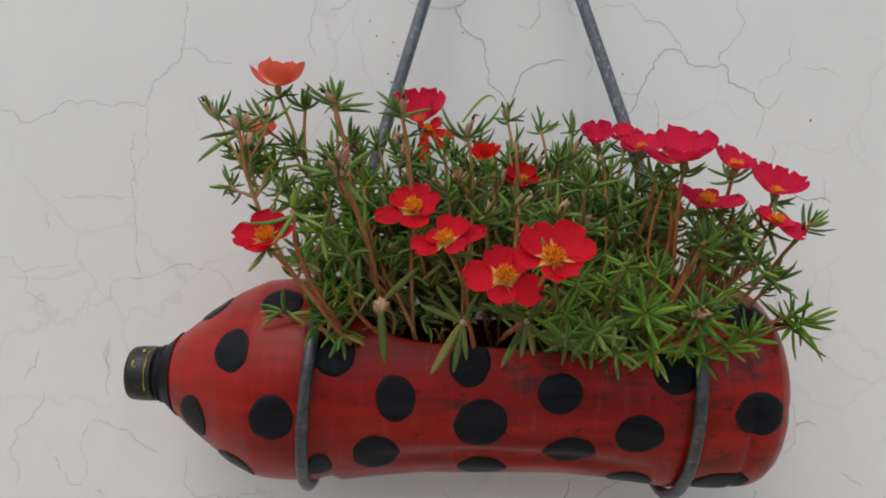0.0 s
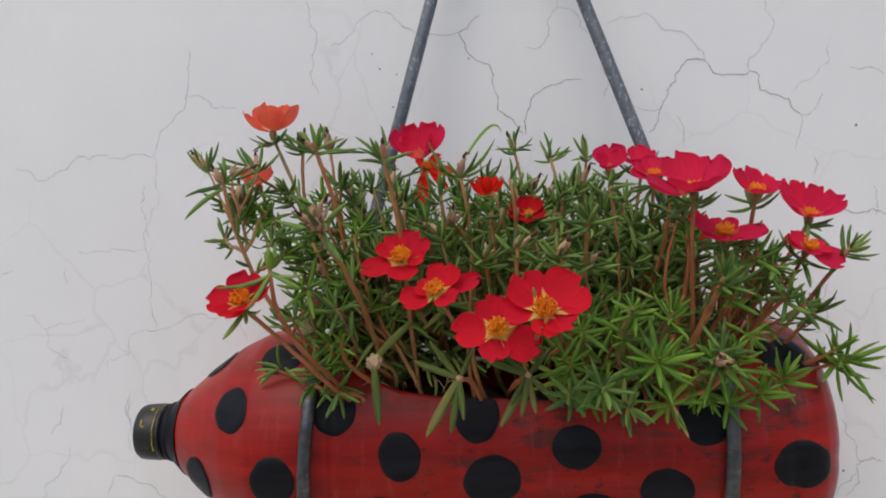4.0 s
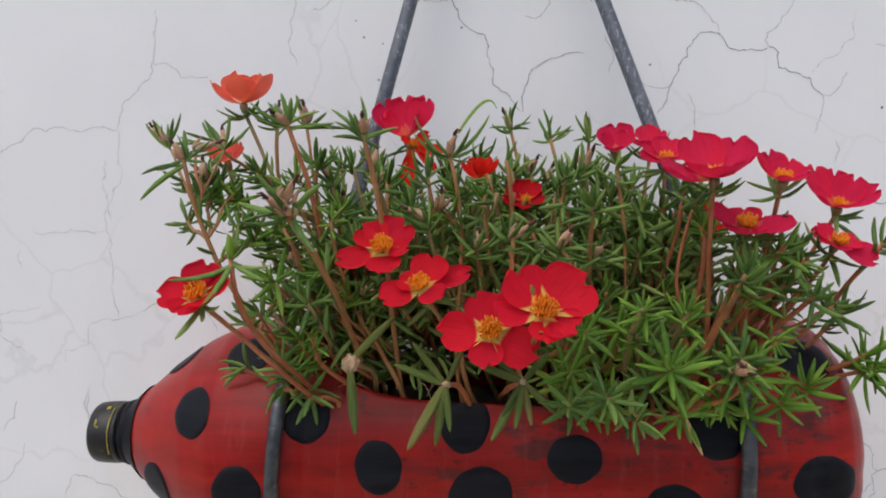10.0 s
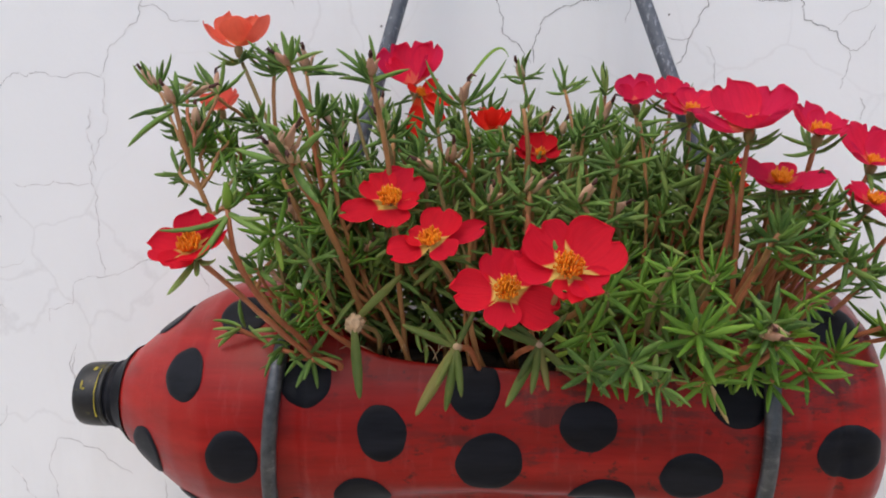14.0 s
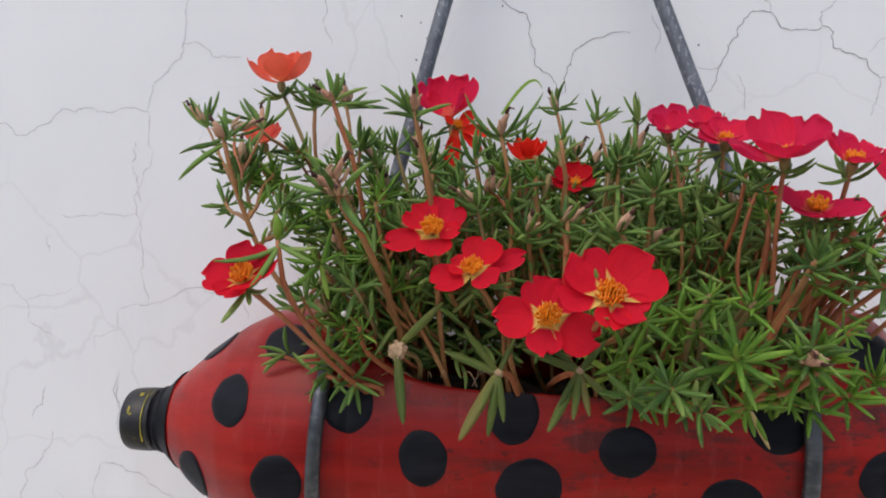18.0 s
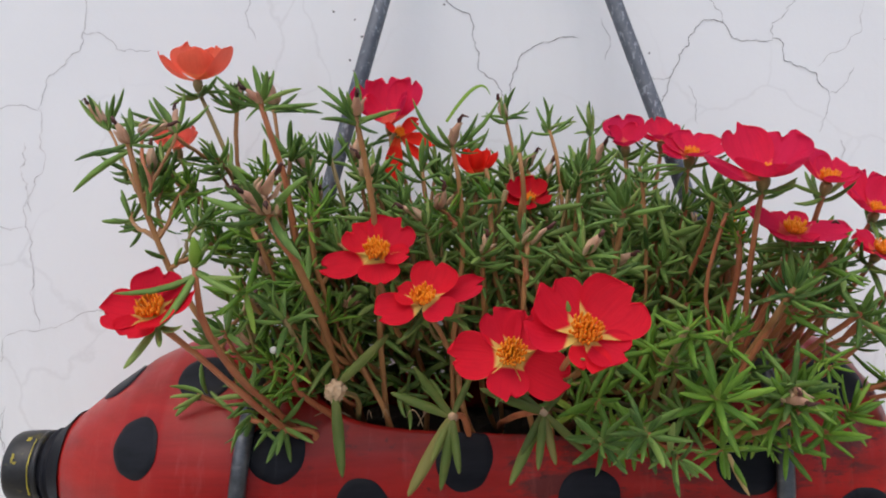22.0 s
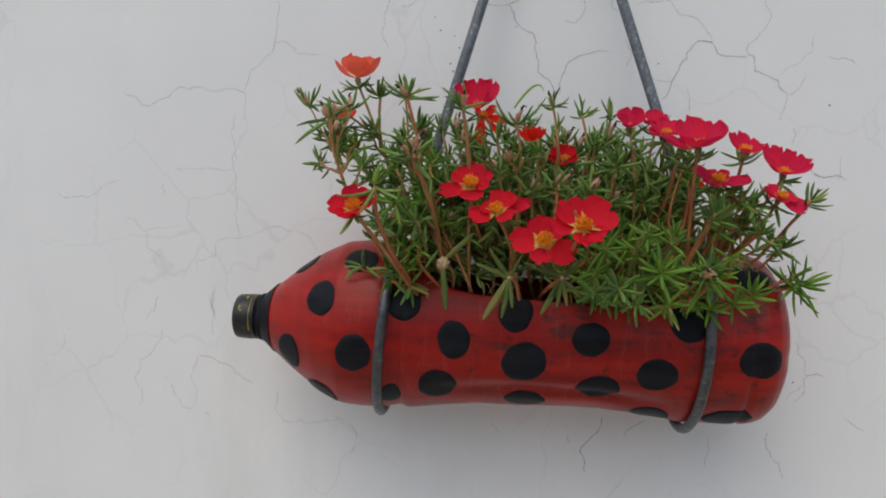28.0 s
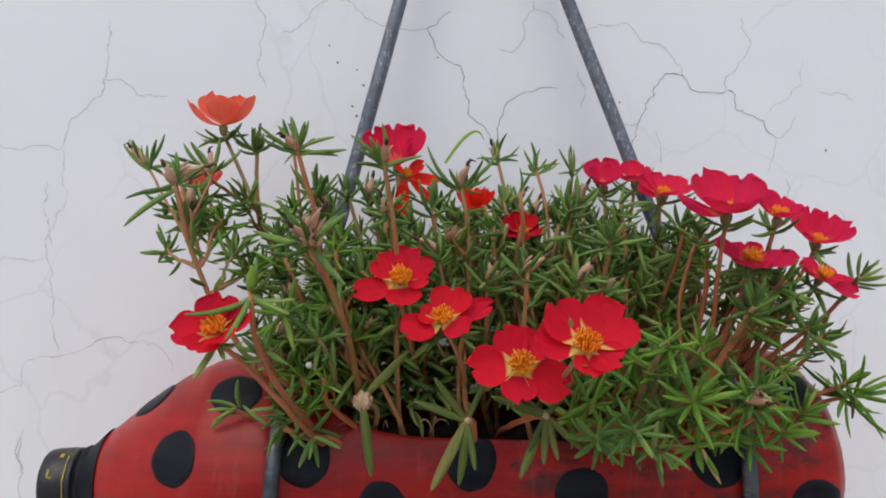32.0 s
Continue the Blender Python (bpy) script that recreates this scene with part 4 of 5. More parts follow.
flower((0.0812, 0.388, 1.5092), -15, 62, "plain", ((-7, -1, 8.5, 0.50), (0.5, 5, 13.5, 0.50), (6.5, 0, 9.5, 0.50), (-2.5, -7, 1.0, 0.56)), stamens=0, clear=1.1)
flower((0.0960, 0.389, 1.5110), -10, 66, "plain", ((-9, -1, 3.5, 0.42), (-1.5, 4, 10.5, 0.42), (6, 3, 8, 0.45), (9.5, -2, 1.5, 0.42), (-1, -7, 1.5, 0.50)), stamens=0, clear=1.1)
flower((0.0950, 0.354, 1.5010), 5, 55, "plain", ((-10.5, -1, 3, 0.44), (-4, 7, 9, 0.45), (4, 8, 10, 0.45), (12.2, 0, 5, 0.45), (2, -8, 0, 0.50)), stamens=0.0036, clear=1.0)
flower((0.1017, 0.311, 1.4898), -2, 62, "plain", ((-18.4, -3, 6.4, 0.37), (-4.0, 8, 16.8, 0.39), (11.2, 6, 14.6, 0.40), (-5, -12, 3.5, 0.56), (9, -11, 5.5, 0.56)), stem="red", stamens=0.0040, cup=0.14)
flower((0.1308, 0.331, 1.4890), 10, 60, "plain", ((-9, -2, 11.4, 0.30), (-1.6, 6, 12.6, 0.38), (5.5, 6, 9.2, 0.40), (9.5, -1, 4.2, 0.46), (1, -8, 1, 0.50)), stem="red", stamens=0.0042, cup=0.13)
flower((0.1592, 0.353, 1.4796), 12, 56, "plain", ((-7, 5, 18.2, 0.35), (2.6, 8, 16.2, 0.34), (9.2, 5, 12.6, 0.36), (14.6, -1, 7.8, 0.34), (-10.5, -4, 6.5, 0.42), (2, -8, 0, 0.52)), stem="red", stamens=0.0036, cup=0.13)
flower((0.1148, 0.322, 1.4730), 0, 60, "plain", ((-12.6, 3, 9, 0.34), (2.6, 9, 8, 0.44), (-7.4, -8, -1, 0.46), (14, -8, 0.5, 0.36), (17.5, 2, 1.5, 0.30), (1, -9, -3, 0.46)), stem="red", stamens=0.0046)
flower((0.1180, 0.376, 1.4780), -10, 40, "wilted", ((-3, -2, 9, 0.30), (3, -2, 7, 0.30), (4, -3, -8, 0.25)), stem="red", stamens=0.0025, clear=0)
flower((0.1535, 0.342, 1.4660), 20, 50, "plain", ((-5, 4, 8.2, 0.45), (-9.5, -1, 5, 0.40), (12.6, -4, -7.6, 0.46), (9.5, 3, 1, 0.42), (-1, -7, -3, 0.45)), stem="red", stamens=0.0042)
flower((-0.0130, 0.317, 1.4700), 5, 40, "red", ((7.5, 5, 11, 0.52), (-7.5, 4, 9.2, 0.50), (-16.5, -5, -3.6, 0.27), (1.8, -7, -9, 0.50), (10, -3, -0.5, 0.34)), stamens=0.0052)
flower((0.0010, 0.311, 1.4562), -8, 44, "red", ((4.6, 4, 12, 0.50), (-14.6, -4, -3.2, 0.40), (-8.5, 2, 3.5, 0.42), (18.5, 3, 6, 0.20), (7.4, -7, -4.2, 0.44)), stamens=0.0050)
flower((0.0248, 0.300, 1.4412), 0, 30, "red", ((-4.4, 4, 13.6, 0.37), (7.6, 4, 12.4, 0.42), (-17.2, -2, 1.4, 0.37), (15.6, -4, -7.4, 0.38), (-2, -7, -10.6, 0.40)), stamens=0.0056)
flower((0.0418, 0.283, 1.4488), 4, 34, "red", ((-9.2, 3, 13.4, 0.42), (-15.2, 0, 4.6, 0.44), (13.2, 1, 11.2, 0.52), (9.2, -7, -5.6, 0.46), (0, -8, -8.6, 0.42)), stamens=0.0058)
flower((-0.0692, 0.288, 1.4568), 0, 46, "red", ((0.4, 4, 11.8, 0.48), (-12.6, -2, 2.4, 0.46), (-4.4, -8, -4.8, 0.50), (10.4, 2, 6, 0.44), (5, -8, -2.2, 0.46)), plant=PLANTS[0], stem="red", stamens=0.0050)

# shoots that stand out
L0, L1 = PLANTS[0], PLANTS[1]


def shoot(at, plant, tips, slump, lean, r, bud, side=False):
    """A shoot whose whorl opens towards the given leaf tips (x, z)."""
    plant, origin = fork(at) if side else (plant, None)
    ob, pts, way = stalk(plant, at, "red" if at[0] < -0.035 and at[1] < 0.33 else "brown", r * 0.82, slump, "stem", lean, 0.0, origin)
    for x, z in tips:
        d = Vector((x, at[1] + PRNG.uniform(-0.006, 0.002), z)) - Vector(at)
        add_leaf(ob, pts[-1] - way * PRNG.uniform(0, 0.003), d, Vector((0, -0.4, 1)) + Vector((PRNG.uniform(-0.4, 0.4), 0, 0)), d.length * PRNG.uniform(0.95, 1.08), "green", True)
    for i in range(6):
        k = PRNG.uniform(2, 10)
        p, t2 = pts[int(k)].lerp(pts[int(k) + 1], k - int(k)), (pts[int(k) + 1] - pts[int(k)]).normalized()
        out = frame_of(t2)[1] * PRNG.uniform(-1, 1) + frame_of(t2)[2] * PRNG.uniform(-1, 1)
        add_leaf(ob, p, out.normalized() + t2 * PRNG.uniform(0.1, 0.8), t2, PRNG.uniform(0.007, 0.0115), "green")
    for i in range(4):
        d = Vector((PRNG.uniform(-1, 1), PRNG.uniform(-1, 1), PRNG.uniform(0, 1.2)))
        add_leaf(ob, pts[-1] - way * PRNG.uniform(0, 0.003), d, Vector((0, 0, 1)), PRNG.uniform(0.008, 0.012), "green")
    if bud:
        bud_at(ob, pts[-1], way + Vector((0, -0.2, 0.3)), bud)
    return ob


shoot((-0.0925, 0.333, 1.508), L0, ((-0.1130, 1.4995), (-0.1105, 1.5110), (-0.1030, 1.5035), (-0.0870, 1.5165), (-0.0800, 1.5150), (-0.0840, 1.5060)), 0.42, 0.80, 0.0013, "faded")
shoot((-0.1100, 0.357, 1.5180), L0, ((-0.1140, 1.5310), (-0.1080, 1.5300), (-0.0985, 1.5285), (-0.1220, 1.5260), (-0.1170, 1.5265), (-0.0985, 1.5210)), 0.45, 0.60, 0.0010, "faded", True)
shoot((-0.0844, 0.355, 1.5148), L1, ((-0.0928, 1.5259), (-0.0872, 1.5271), (-0.0793, 1.5272), (-0.0777, 1.5195), (-0.0904, 1.5056), (-0.0703, 1.5202)), 0.62, 0.35, 0.0011, "faded", True)
shoot((-0.0475, 0.322, 1.5175), L1, ((-0.0480, 1.5300), (-0.0585, 1.5280), (-0.0610, 1.5225), (-0.0355, 1.5235), (-0.0310, 1.5170), (-0.0615, 1.5175), (-0.0390, 1.5205), (-0.0530, 1.5145)), 0.5, 0.5, 0.0013, "faded")
shoot((-0.0735, 0.394, 1.5300), L1, ((-0.0850, 1.5400), (-0.0760, 1.5410), (-0.0670, 1.5375), (-0.0620, 1.5310), (-0.0880, 1.5330), (-0.0810, 1.5275), (-0.0720, 1.5420)), 0.5, 0.9, 0.0012, "faded")
shoot((-0.0560, 0.380, 1.5280), L1, ((-0.0373, 1.5300), (-0.0609, 1.5405), (-0.0462, 1.5340), (-0.0421, 1.5290), (-0.0520, 1.5390)), 0.5, 0.85, 0.0010, "faded")
shoot((-0.0175, 0.311, 1.5110), PLANTS[2], ((-0.0255, 1.5230), (-0.0230, 1.5205), (-0.0140, 1.5240), (-0.0065, 1.5165), (-0.0065, 1.5125), (-0.0245, 1.5190), (-0.0120, 1.5060)), 0.5, 0.3, 0.0013, "faded")
shoot((-0.0440, 0.350, 1.5052), L1, ((-0.0520, 1.5145), (-0.0450, 1.5165), (-0.0335, 1.5115), (-0.0400, 1.5150), (-0.0555, 1.5110), (-0.0330, 1.5075), (-0.0500, 1.5070)), 0.5, 0.85, 0.0011, "")
shoot((0.0110, 0.336, 1.5050), PLANTS[4], ((-0.0085, 1.5150), (-0.0050, 1.5105), (0.0220, 1.5130), (0.0300, 1.5105), (0.0220, 1.5035), (0.0000, 1.5050), (0.0170, 1.5000)), 0.5, 0.4, 0.0012, "faded")
shoot((-0.0590, 0.291, 1.4690), L0, ((-0.0490, 1.4710), (-0.0505, 1.4660), (-0.0460, 1.4650), (-0.0735, 1.4585), (-0.0650, 1.4540), (-0.0475, 1.4620)), 0.45, 0.75, 0.0013, "fresh")
shoot((0.0350, 0.400, 1.5240), PLANTS[5], ((0.0305, 1.5335), (0.0260, 1.5275), (0.0345, 1.5360), (0.0425, 1.5285), (0.0460, 1.5235), (0.0250, 1.5220)), 0.5, 0.9, 0.0011, "faded")
shoot((0.0530, 0.400, 1.5190), PLANTS[6], ((0.0540, 1.5335), (0.0505, 1.5280), (0.0635, 1.5255), (0.0625, 1.5195), (0.0440, 1.5175), (0.0590, 1.5235)), 0.5, 0.9, 0.0011, "")
shoot((0.0715, 0.405, 1.5185), PLANTS[7], ((0.0650, 1.5290), (0.0685, 1.5310), (0.0745, 1.5300), (0.0785, 1.5215), (0.0640, 1.5205)), 0.5, 0.9, 0.0010, "")
sprig((-0.0911, 0.362, 1.5190), 9, 0.0165, plant=L0, slump=0.5, lean=0.85, along=4)
sprig((-0.0956, 0.366, 1.5050), 11, 0.0125, plant=L0, slump=0.45, lean=0.85)
sprig((-0.0808, 0.355, 1.4960), 12, 0.0125, "young", plant=L0, slump=0.45, lean=0.85, aim=(0, -0.6, 0.7))
sprig((-0.0425, 0.297, 1.4840), 8, 0.0185, bud="faded", plant=L1, along=3, r=0.0014)
sprig((0.062, 0.317, 1.483), 11, 0.0130)
sprig((0.020, 0.336, 1.470), 11, 0.0130, bud="faded")
sprig((0.034, 0.328, 1.474), 10, 0.0145)
sprig((0.050, 0.318, 1.469), 10, 0.0130, bud="faded")
sprig((0.012, 0.346, 1.492), 10, 0.0135, bud="fresh")
sprig((-0.017, 0.361, 1.500), 10, 0.0125)
sprig((-0.036, 0.337, 1.483), 10, 0.0110, "young")
sprig((-0.077, 0.361, 1.486), 10, 0.0120, "young", plant=L0, slump=0.3, lean=0.9, aim=(0.1, -0.6, 0.8))
sprig((-0.094, 0.371, 1.503), 9, 0.0120, plant=L0, slump=0.4, lean=0.8)
sprig((-0.105, 0.365, 1.487), 9, 0.0110, plant=L0, slump=0.5, lean=0.72)
sprig((-0.069, 0.347, 1.478), 13, 0.0125, "young", plant=L0, slump=0.3)
sprig((0.075, 0.302, 1.448), 12, 0.0115, "young", colour="green")
sprig((0.093, 0.317, 1.445), 10, 0.0125, "young", colour="green")
sprig((0.083, 0.301, 1.4281), 15, 0.0170, "young", colour="green", aim=(0.0, -0.8, 0.5), spread=(25, 105), slump=0.7)
sprig((0.091, 0.310, 1.4450), 7, 0.0110, "young", colour="green", aim=(0.1, -0.4, 0.9))
sprig((0.073, 0.308, 1.4390), 9, 0.0110, "young", colour="green", aim=(-0.1, -0.5, 0.8))
sprig((0.1158, 0.318, 1.4236), 10, 0.0130, "young", colour="green", aim=(0.1, -0.6, 0.5), slump=0.7)
sprig((0.1125, 0.316, 1.4571), 8, 0.0160, "green", colour="brown", aim=(0.1, -0.3, 0.9), along=2, r=0.0013)
sprig((0.062, 0.297, 1.419), 12, 0.0125, "green", colour="red", aim=(0.1, -0.8, 0.1), slump=0.9, spread=(30, 110))
sprig((0.050, 0.301, 1.416), 12, 0.0125, "green", colour="red", aim=(-0.1, -0.8, 0.1), slump=0.9, spread=(30, 110))
sprig((0.072, 0.303, 1.410), 9, 0.0115, "green", colour="red", aim=(0.2, -0.8, -0.2), slump=1.0, spread=(30, 110))
star((0.0082, 0.312, 1.4223), PLANTS[4], ((-0.0098, 0.001, 1.4297), (-0.0034, 0.003, 1.4368), (0.0150, 0.004, 1.4340), (-0.0052, -0.006, 1.4010), (0.0049, -0.007, 1.4025), (0.0098, -0.006, 1.4070), (0.0010, -0.004, 1.4100)))
star((0.0352, 0.312, 1.4225), PLANTS[5], ((0.0165, 0.002, 1.4300), (0.0226, 0.003, 1.4330), (0.0236, -0.006, 1.4030), (0.0275, -0.006, 1.4120), (0.0374, -0.007, 1.4090), (0.0480, -0.004, 1.4105), (0.0440, 0.000, 1.4330), (0.0320, -0.009, 1.4080)))
sprig((0.113, 0.322, 1.408), 10, 0.0120, "young", colour="red", aim=(0.0, -0.8, 0.4), slump=0.9)
sprig((0.138, 0.332, 1.416), 12, 0.0135, "young", colour="red", aim=(0.2, -0.5, 0.8), slump=0.8)
sprig((0.126, 0.324, 1.411), 11, 0.0135, "young", colour="red", aim=(0.1, -0.7, 0.5), slump=0.8)
sprig((0.164, 0.345, 1.424), 9, 0.0140, "young", colour="red", aim=(0.6, -0.2, 0.8), slump=0.5)
sprig((0.168, 0.345, 1.419), 16, 0.0205, "young", colour="red", aim=(0.8, -0.3, 0.3), slump=0.45, along=11, spread=(15, 130))
sprig((0.114, 0.319, 1.457), 10, 0.0125, "green", colour="red")
sprig((0.128, 0.323, 1.466), 10, 0.0135, "young", colour="red")
sprig((0.172, 0.345, 1.466), 9, 0.0135, "green", colour="red", slump=0.35)
sprig((0.160, 0.352, 1.440), 10, 0.0140, "green", colour="red", slump=0.35)
sprig((-0.040, 0.319, 1.438), 10, 0.0095, "young", colour="red")
sprig((-0.077, 0.345, 1.424), 6, 0.0140, "green", colour="red", plant=L0, aim=(-0.6, -0.5, -0.1), slump=0.8, along=2)
sprig((-0.057, 0.335, 1.418), 6, 0.0140, "green", colour="red", plant=L0, aim=(-0.3, -0.7, -0.5), slump=0.9, along=2)
sprig((-0.046, 0.334, 1.414), 6, 0.0145, "green", colour="red", plant=L0, aim=(0.1, -0.7, -0.6), slump=0.95, along=2)

# dry pods on the leggy stems
for tip, way in (((-0.0415, 0.296, 1.4865), (0.5, -0.3, 0.7)), ((-0.0408, 0.298, 1.4830), (0.05, -0.6, 0.3)), ((0.0065, 0.337, 1.4845), (0.6, -0.3, 0.5)), ((0.0335, 0.330, 1.4720), (0.3, -0.5, 0.6)), ((-0.0955, 0.352, 1.5135), (0.7, -0.2, 0.4))):
    plant, origin = fork(tip, 0.010)
    pod_stem, pp, pw = stalk(plant, tip, "red", 0.0010, 0.5, "stem", 0.8, 0.0, origin)
    bud_at(pod_stem, pp[-1], Vector(way), "faded", 1.45)

# the husk with its two long leaves
husk_stem, hp, hw = stalk(PLANTS[1], (-0.027, 0.322, 1.429), "green", 0.0010, 0.7)
bm = bmesh.new()
bmesh.ops.create_icosphere(bm, subdivisions=4, radius=0.0032)
for v in bm.verts:
    v.co *= 1 + 0.40 * noise.noise(v.co * 600) + 0.22 * noise.noise(v.co * 1700)
    v.co += hp[-1]
part("seed_husk", bm, STRAW, husk_stem, "dry straw-coloured seed husk")
add_leaf(husk_stem, hp[-1] + Vector((0, -0.002, -0.002)), Vector((0.10, -0.25, -1)), Vector((0, -1, 0.2)), 0.0235, "olive")
add_leaf(husk_stem, hp[-1] + Vector((0.001, 0, 0.002)), Vector((0.75, -0.1, 0.7)), Vector((0, -1, 0)), 0.0215, "olive")

# a white seed bead, a dry leaf and some root threads
bead_stem, bp, bw = stalk(PLANTS[1], (-0.0449, 0.318, 1.4425), "red", 0.0006, 0.6)
bm = bmesh.new()
bmesh.ops.create_icosphere(bm, subdivisions=3, radius=0.0011)
bmesh.ops.translate(bm, verts=bm.verts, vec=bp[-1])
part("seed_bead", bm, PALE, bead_stem, "tiny white round seed capsule")
add_leaf(PLANTS[8], Vector((0.090, 0.313, 1.4085)) - PLANTS[8].location, Vector((0.35, -0.1, -1)), Vector((0, -1, 0)), 0.0125, "dry")
for i in range(7):
    a = Vector((-0.025 + 0.006 * i, 0.352, 1.413)) - PLANTS[2].location
    b = a + Vector((PRNG.uniform(-0.014, 0.014), PRNG.uniform(-0.006, 0.004), PRNG.uniform(-0.003, 0.010)))
    bm = bmesh.new()
    tube(bm, bezier(a, (a + b) / 2 + Vector((0, -0.002, PRNG.uniform(0.004, 0.010))), b, 8), 0.00018, 4)
    part("root_thread", bm, STRAW, PLANTS[2])

# the arching grass blade behind
bm = bmesh.new()
pts = bezier(Vector((0.0107, 0.4000, 1.5230)), Vector((0.0258, 0.4000, 1.5452)), Vector((0.0290, 0.4000, 1.5336)), 12)
prev = None
for i, p in enumerate(pts):
    w = 0.0007 * math.sin(math.pi * min(0.97, 0.25 + 0.75 * i / 11)) + 0.0001
    tan = (pts[min(i + 1, 11)] - pts[max(i - 1, 0)]).normalized()
    row = [bm.verts.new(p + Vector((-tan.z, 0.3, tan.x)).normalized() * (d * w) + Vector((0, abs(d) * 0.0004, 0))) for d in (-1, 0, 1)]
    if prev:
        for k in range(2):
            bm.faces.new((prev[k], prev[k + 1], row[k + 1], row[k]))
    prev = row
bmesh.ops.transform(bm, matrix=Matrix.Translation(-PLANTS[5].location), verts=bm.verts)
part("grass_blade", bm, LEAF["young"], PLANTS[5], "thin arching green blade")

# the leafy mass between
FRNG = random.Random(8)
TOP_X = (-0.11, -0.07, -0.05, 0.0, 0.05, 0.10, 0.15)
TOP_Z = (1.494, 1.510, 1.504, 1.498, 1.504, 1.494, 1.466)


def fill(count, xs, y_low, y_high, z_low, z_gain, size, along, aim=None, spread=(18, 92), side=False):
    """Shoots strewn through a slab of the planter's growth; y_low and y_high: its depth at the foot and at the top."""
    for i in range(count):
        x = FRNG.uniform(*xs)
        k = FRNG.random() ** 0.8
        low = z_low if x > 0.045 or x < -0.03 else max(z_low, 1.446)
        if x < -0.05 and z_low > 1.44:
            low = max(z_low, 1.458 - (x + 0.05) * 0.85)
        z = low + (float(np.interp(x, TOP_X, TOP_Z)) - low) * k * z_gain
        y = FRNG.uniform(y_low[0] + (y_high[0] - y_low[0]) * k, y_low[1] + (y_high[1] - y_low[1]) * k)
        kind = "young" if FRNG.random() < (0.65 if 0.04 < x < 0.13 and z < 1.455 else 0.45 if x < -0.03 else 0.14) else "green"
        sprig((x, y, z), FRNG.randint(8, 11), FRNG.uniform(*size), kind, along=FRNG.randint(*along),
              colour="red" if x > 0.085 or x < -0.028 and z < 1.45 else FRNG.choice(("brown", "brown", "green")), slump=FRNG.uniform(0.4, 0.6), spread=spread,
              aim=(FRNG.uniform(-0.4, 0.4), -0.8, FRNG.uniform(-0.25, 0.55)) if aim else None, bud="faded" if FRNG.random() < 0.12 else "", r=FRNG.uniform(0.0007, 0.0011), inside=FRNG.uniform(0.026, 0.048) if x < 0.10 else 0.0, side=side)


fill(5, (-0.104, -0.050), (0.340, 0.376), (0.345, 0.388), 1.466, 1.0, (0.0090, 0.0120), (2, 4), side=True)
fill(5, (-0.095, -0.045), (0.335, 0.385), (0.345, 0.390), 1.455, 1.0, (0.0105, 0.0135), (2, 4), side=True)
fill(18, (-0.066, -0.026), (0.345, 0.385), (0.340, 0.375), 1.424, 0.5, (0.0105, 0.0140), (4, 7))
fill(24, (-0.074, -0.026), (0.340, 0.380), (0.335, 0.380), 1.430, 0.62, (0.0090, 0.0120), (2, 4), side=True)
fill(110, (-0.058, 0.118), (0.336, 0.376), (0.330, 0.405), 1.428, 1.0, (0.0105, 0.0138), (4, 7))
fill(45, (-0.045, 0.120), (0.380, 0.410), (0.385, 0.420), 1.430, 0.9, (0.0115, 0.0145), (10, 14))
fill(17, (0.088, 0.150), (0.335, 0.372), (0.335, 0.372), 1.438, 1.05, (0.0090, 0.0125), (4, 7))
fill(20, (0.040, 0.120), (0.308, 0.336), (0.305, 0.330), 1.408, 0.35, (0.0105, 0.0140), (4, 7), True, (30, 108))
fill(12, (-0.062, -0.028), (0.325, 0.352), (0.310, 0.345), 1.416, 0.55, (0.0105, 0.0140), (5, 8))
fill(8, (0.112, 0.156), (0.325, 0.360), (0.330, 0.360), 1.446, 1.0, (0.0105, 0.0140), (6, 9))

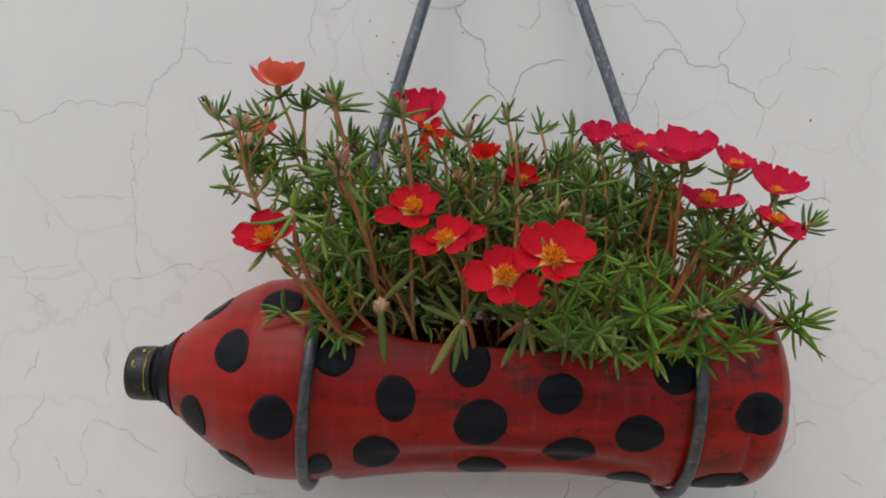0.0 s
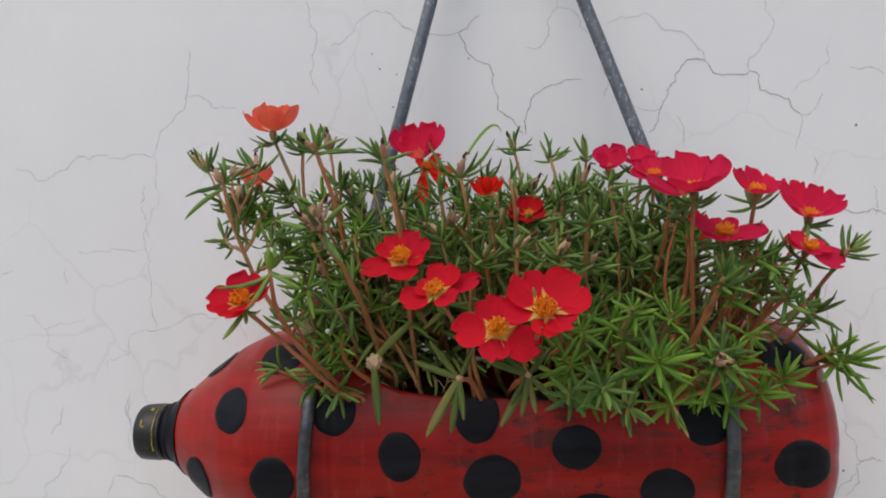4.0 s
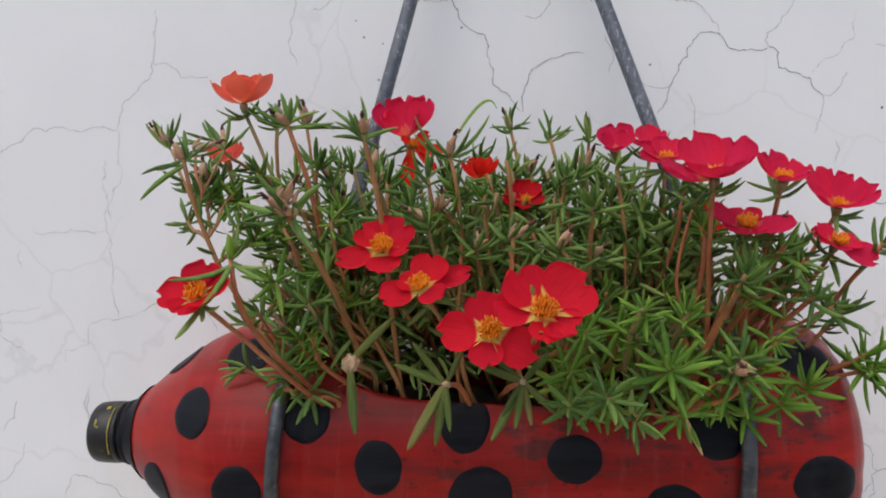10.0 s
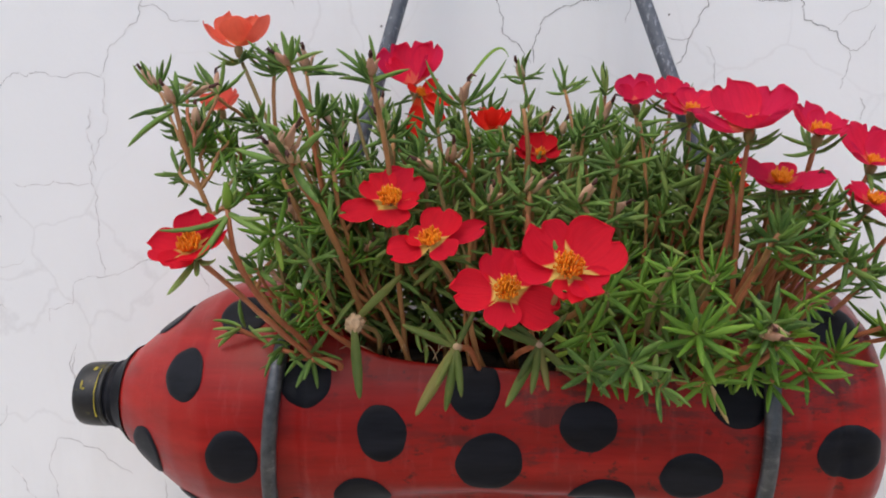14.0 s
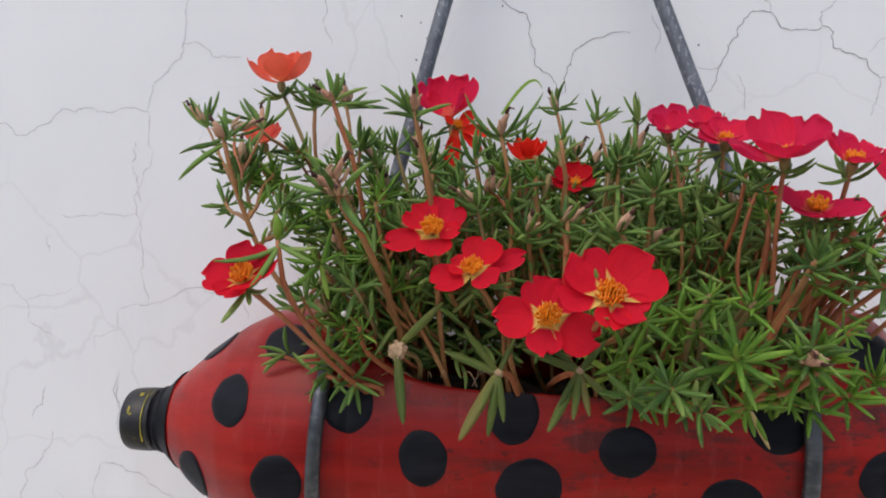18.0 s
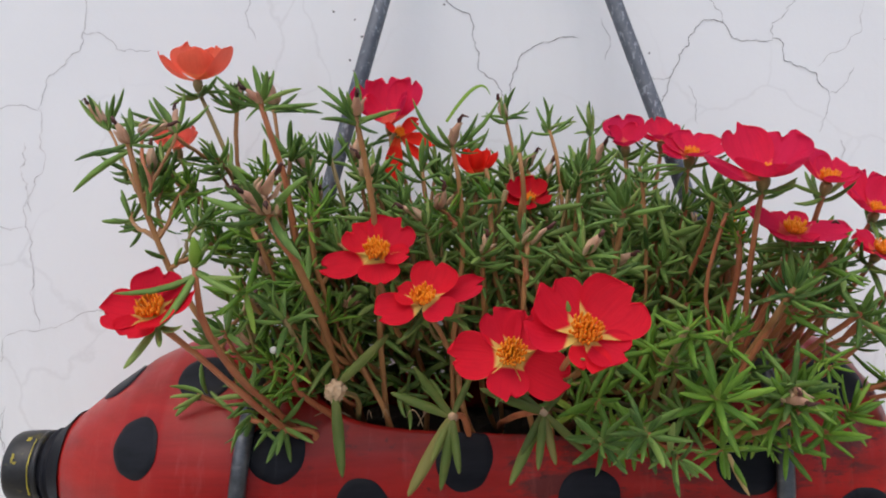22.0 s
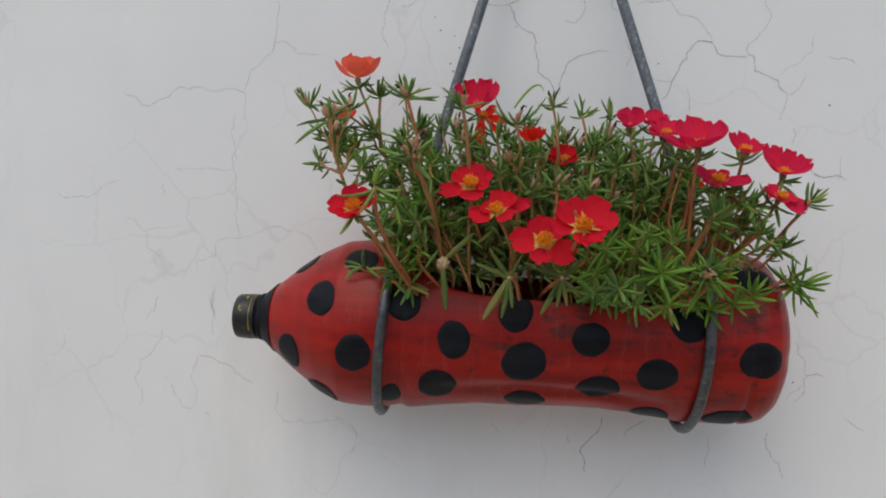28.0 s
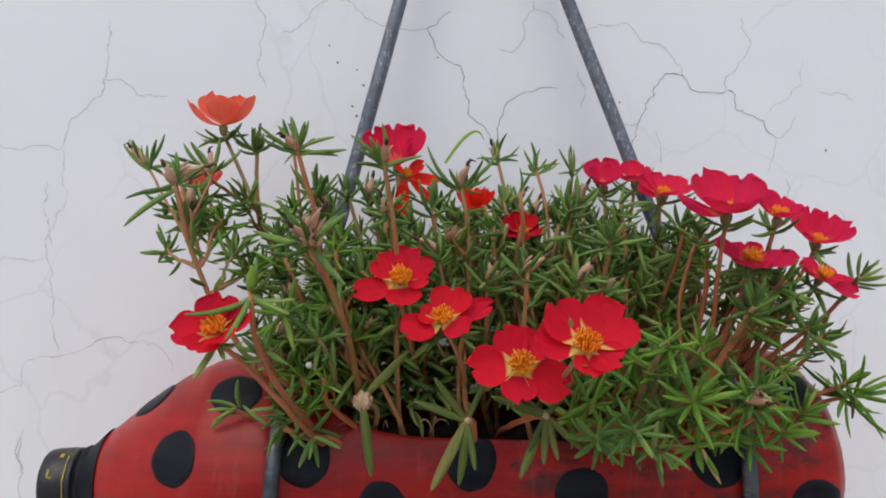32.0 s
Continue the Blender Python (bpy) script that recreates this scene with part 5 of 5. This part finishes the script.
# the loose crown of upright shoots
CROWN_X, CROWN_Z = (-0.05, -0.02, 0.02, 0.06, 0.10, 0.13), (1.512, 1.508, 1.514, 1.510, 1.490, 1.474)
for i in range(30):
    x = -0.046 + 0.164 * (i + FRNG.uniform(-0.4, 0.4)) / 29
    y = FRNG.uniform(0.345, 0.412) if x < 0.062 else FRNG.uniform(0.372, 0.412)
    z = float(np.interp(x, CROWN_X, CROWN_Z)) - FRNG.uniform(0.0, 0.024)
    sprig((x, y, z), FRNG.randint(7, 9), FRNG.uniform(0.0110, 0.0145), along=FRNG.randint(4, 7), colour="red" if x > 0.085 else FRNG.choice(("brown", "green", "green")),
          aim=(FRNG.uniform(-0.35, 0.35), FRNG.uniform(-0.5, 0.1), 1), spread=(12, 78), bud="faded" if FRNG.random() < 0.35 else "", r=0.0009, inside=0.05)


# the dim inner growth, too dense to tell leaf from leaf
IRNG = random.Random(5)
for plant in PLANTS:
    verts, faces = [], []
    ref = LEAF_MESH["green"]
    for i in range(130 if plant.location.x > -0.015 else 90):
        x = plant.location.x * 0.95 + IRNG.uniform(-0.014, 0.014)
        k = IRNG.random()
        top = float(np.interp(x, TOP_X, TOP_Z)) - 0.016
        foot = Vector((x, IRNG.uniform(0.348, 0.412), 1.416 + (top - 1.416) * k))
        if x < -0.035:
            foot.x += 0.02
        if crowds(foot):
            continue
        if foot.z < 1.432:
            foot.y = max(foot.y, 0.362)
        z = Vector((IRNG.uniform(-1, 1), IRNG.uniform(-1, 0.6), IRNG.uniform(-0.5, 1))).normalized()
        _, sx, sy = frame_of(z)
        size = IRNG.uniform(0.010, 0.015)
        base = len(verts)
        me = IRNG.choice(ref)
        verts.extend(foot - plant.location + (sx * v.co.x + sy * v.co.y + z * v.co.z) * size for v in me.vertices)
        faces.extend([base + q for q in p.vertices] for p in me.polygons)
    me = bpy.data.meshes.new("inner_leaves")
    me.from_pydata(verts, [], faces)
    me.polygons.foreach_set("use_smooth", [True] * len(me.polygons))
    me.materials.append(INNER)
    ob = new("inner_leaves", me)
    ob.parent = plant
    tagged(ob, "dense mass of narrow green inner leaves", kind="stuff")
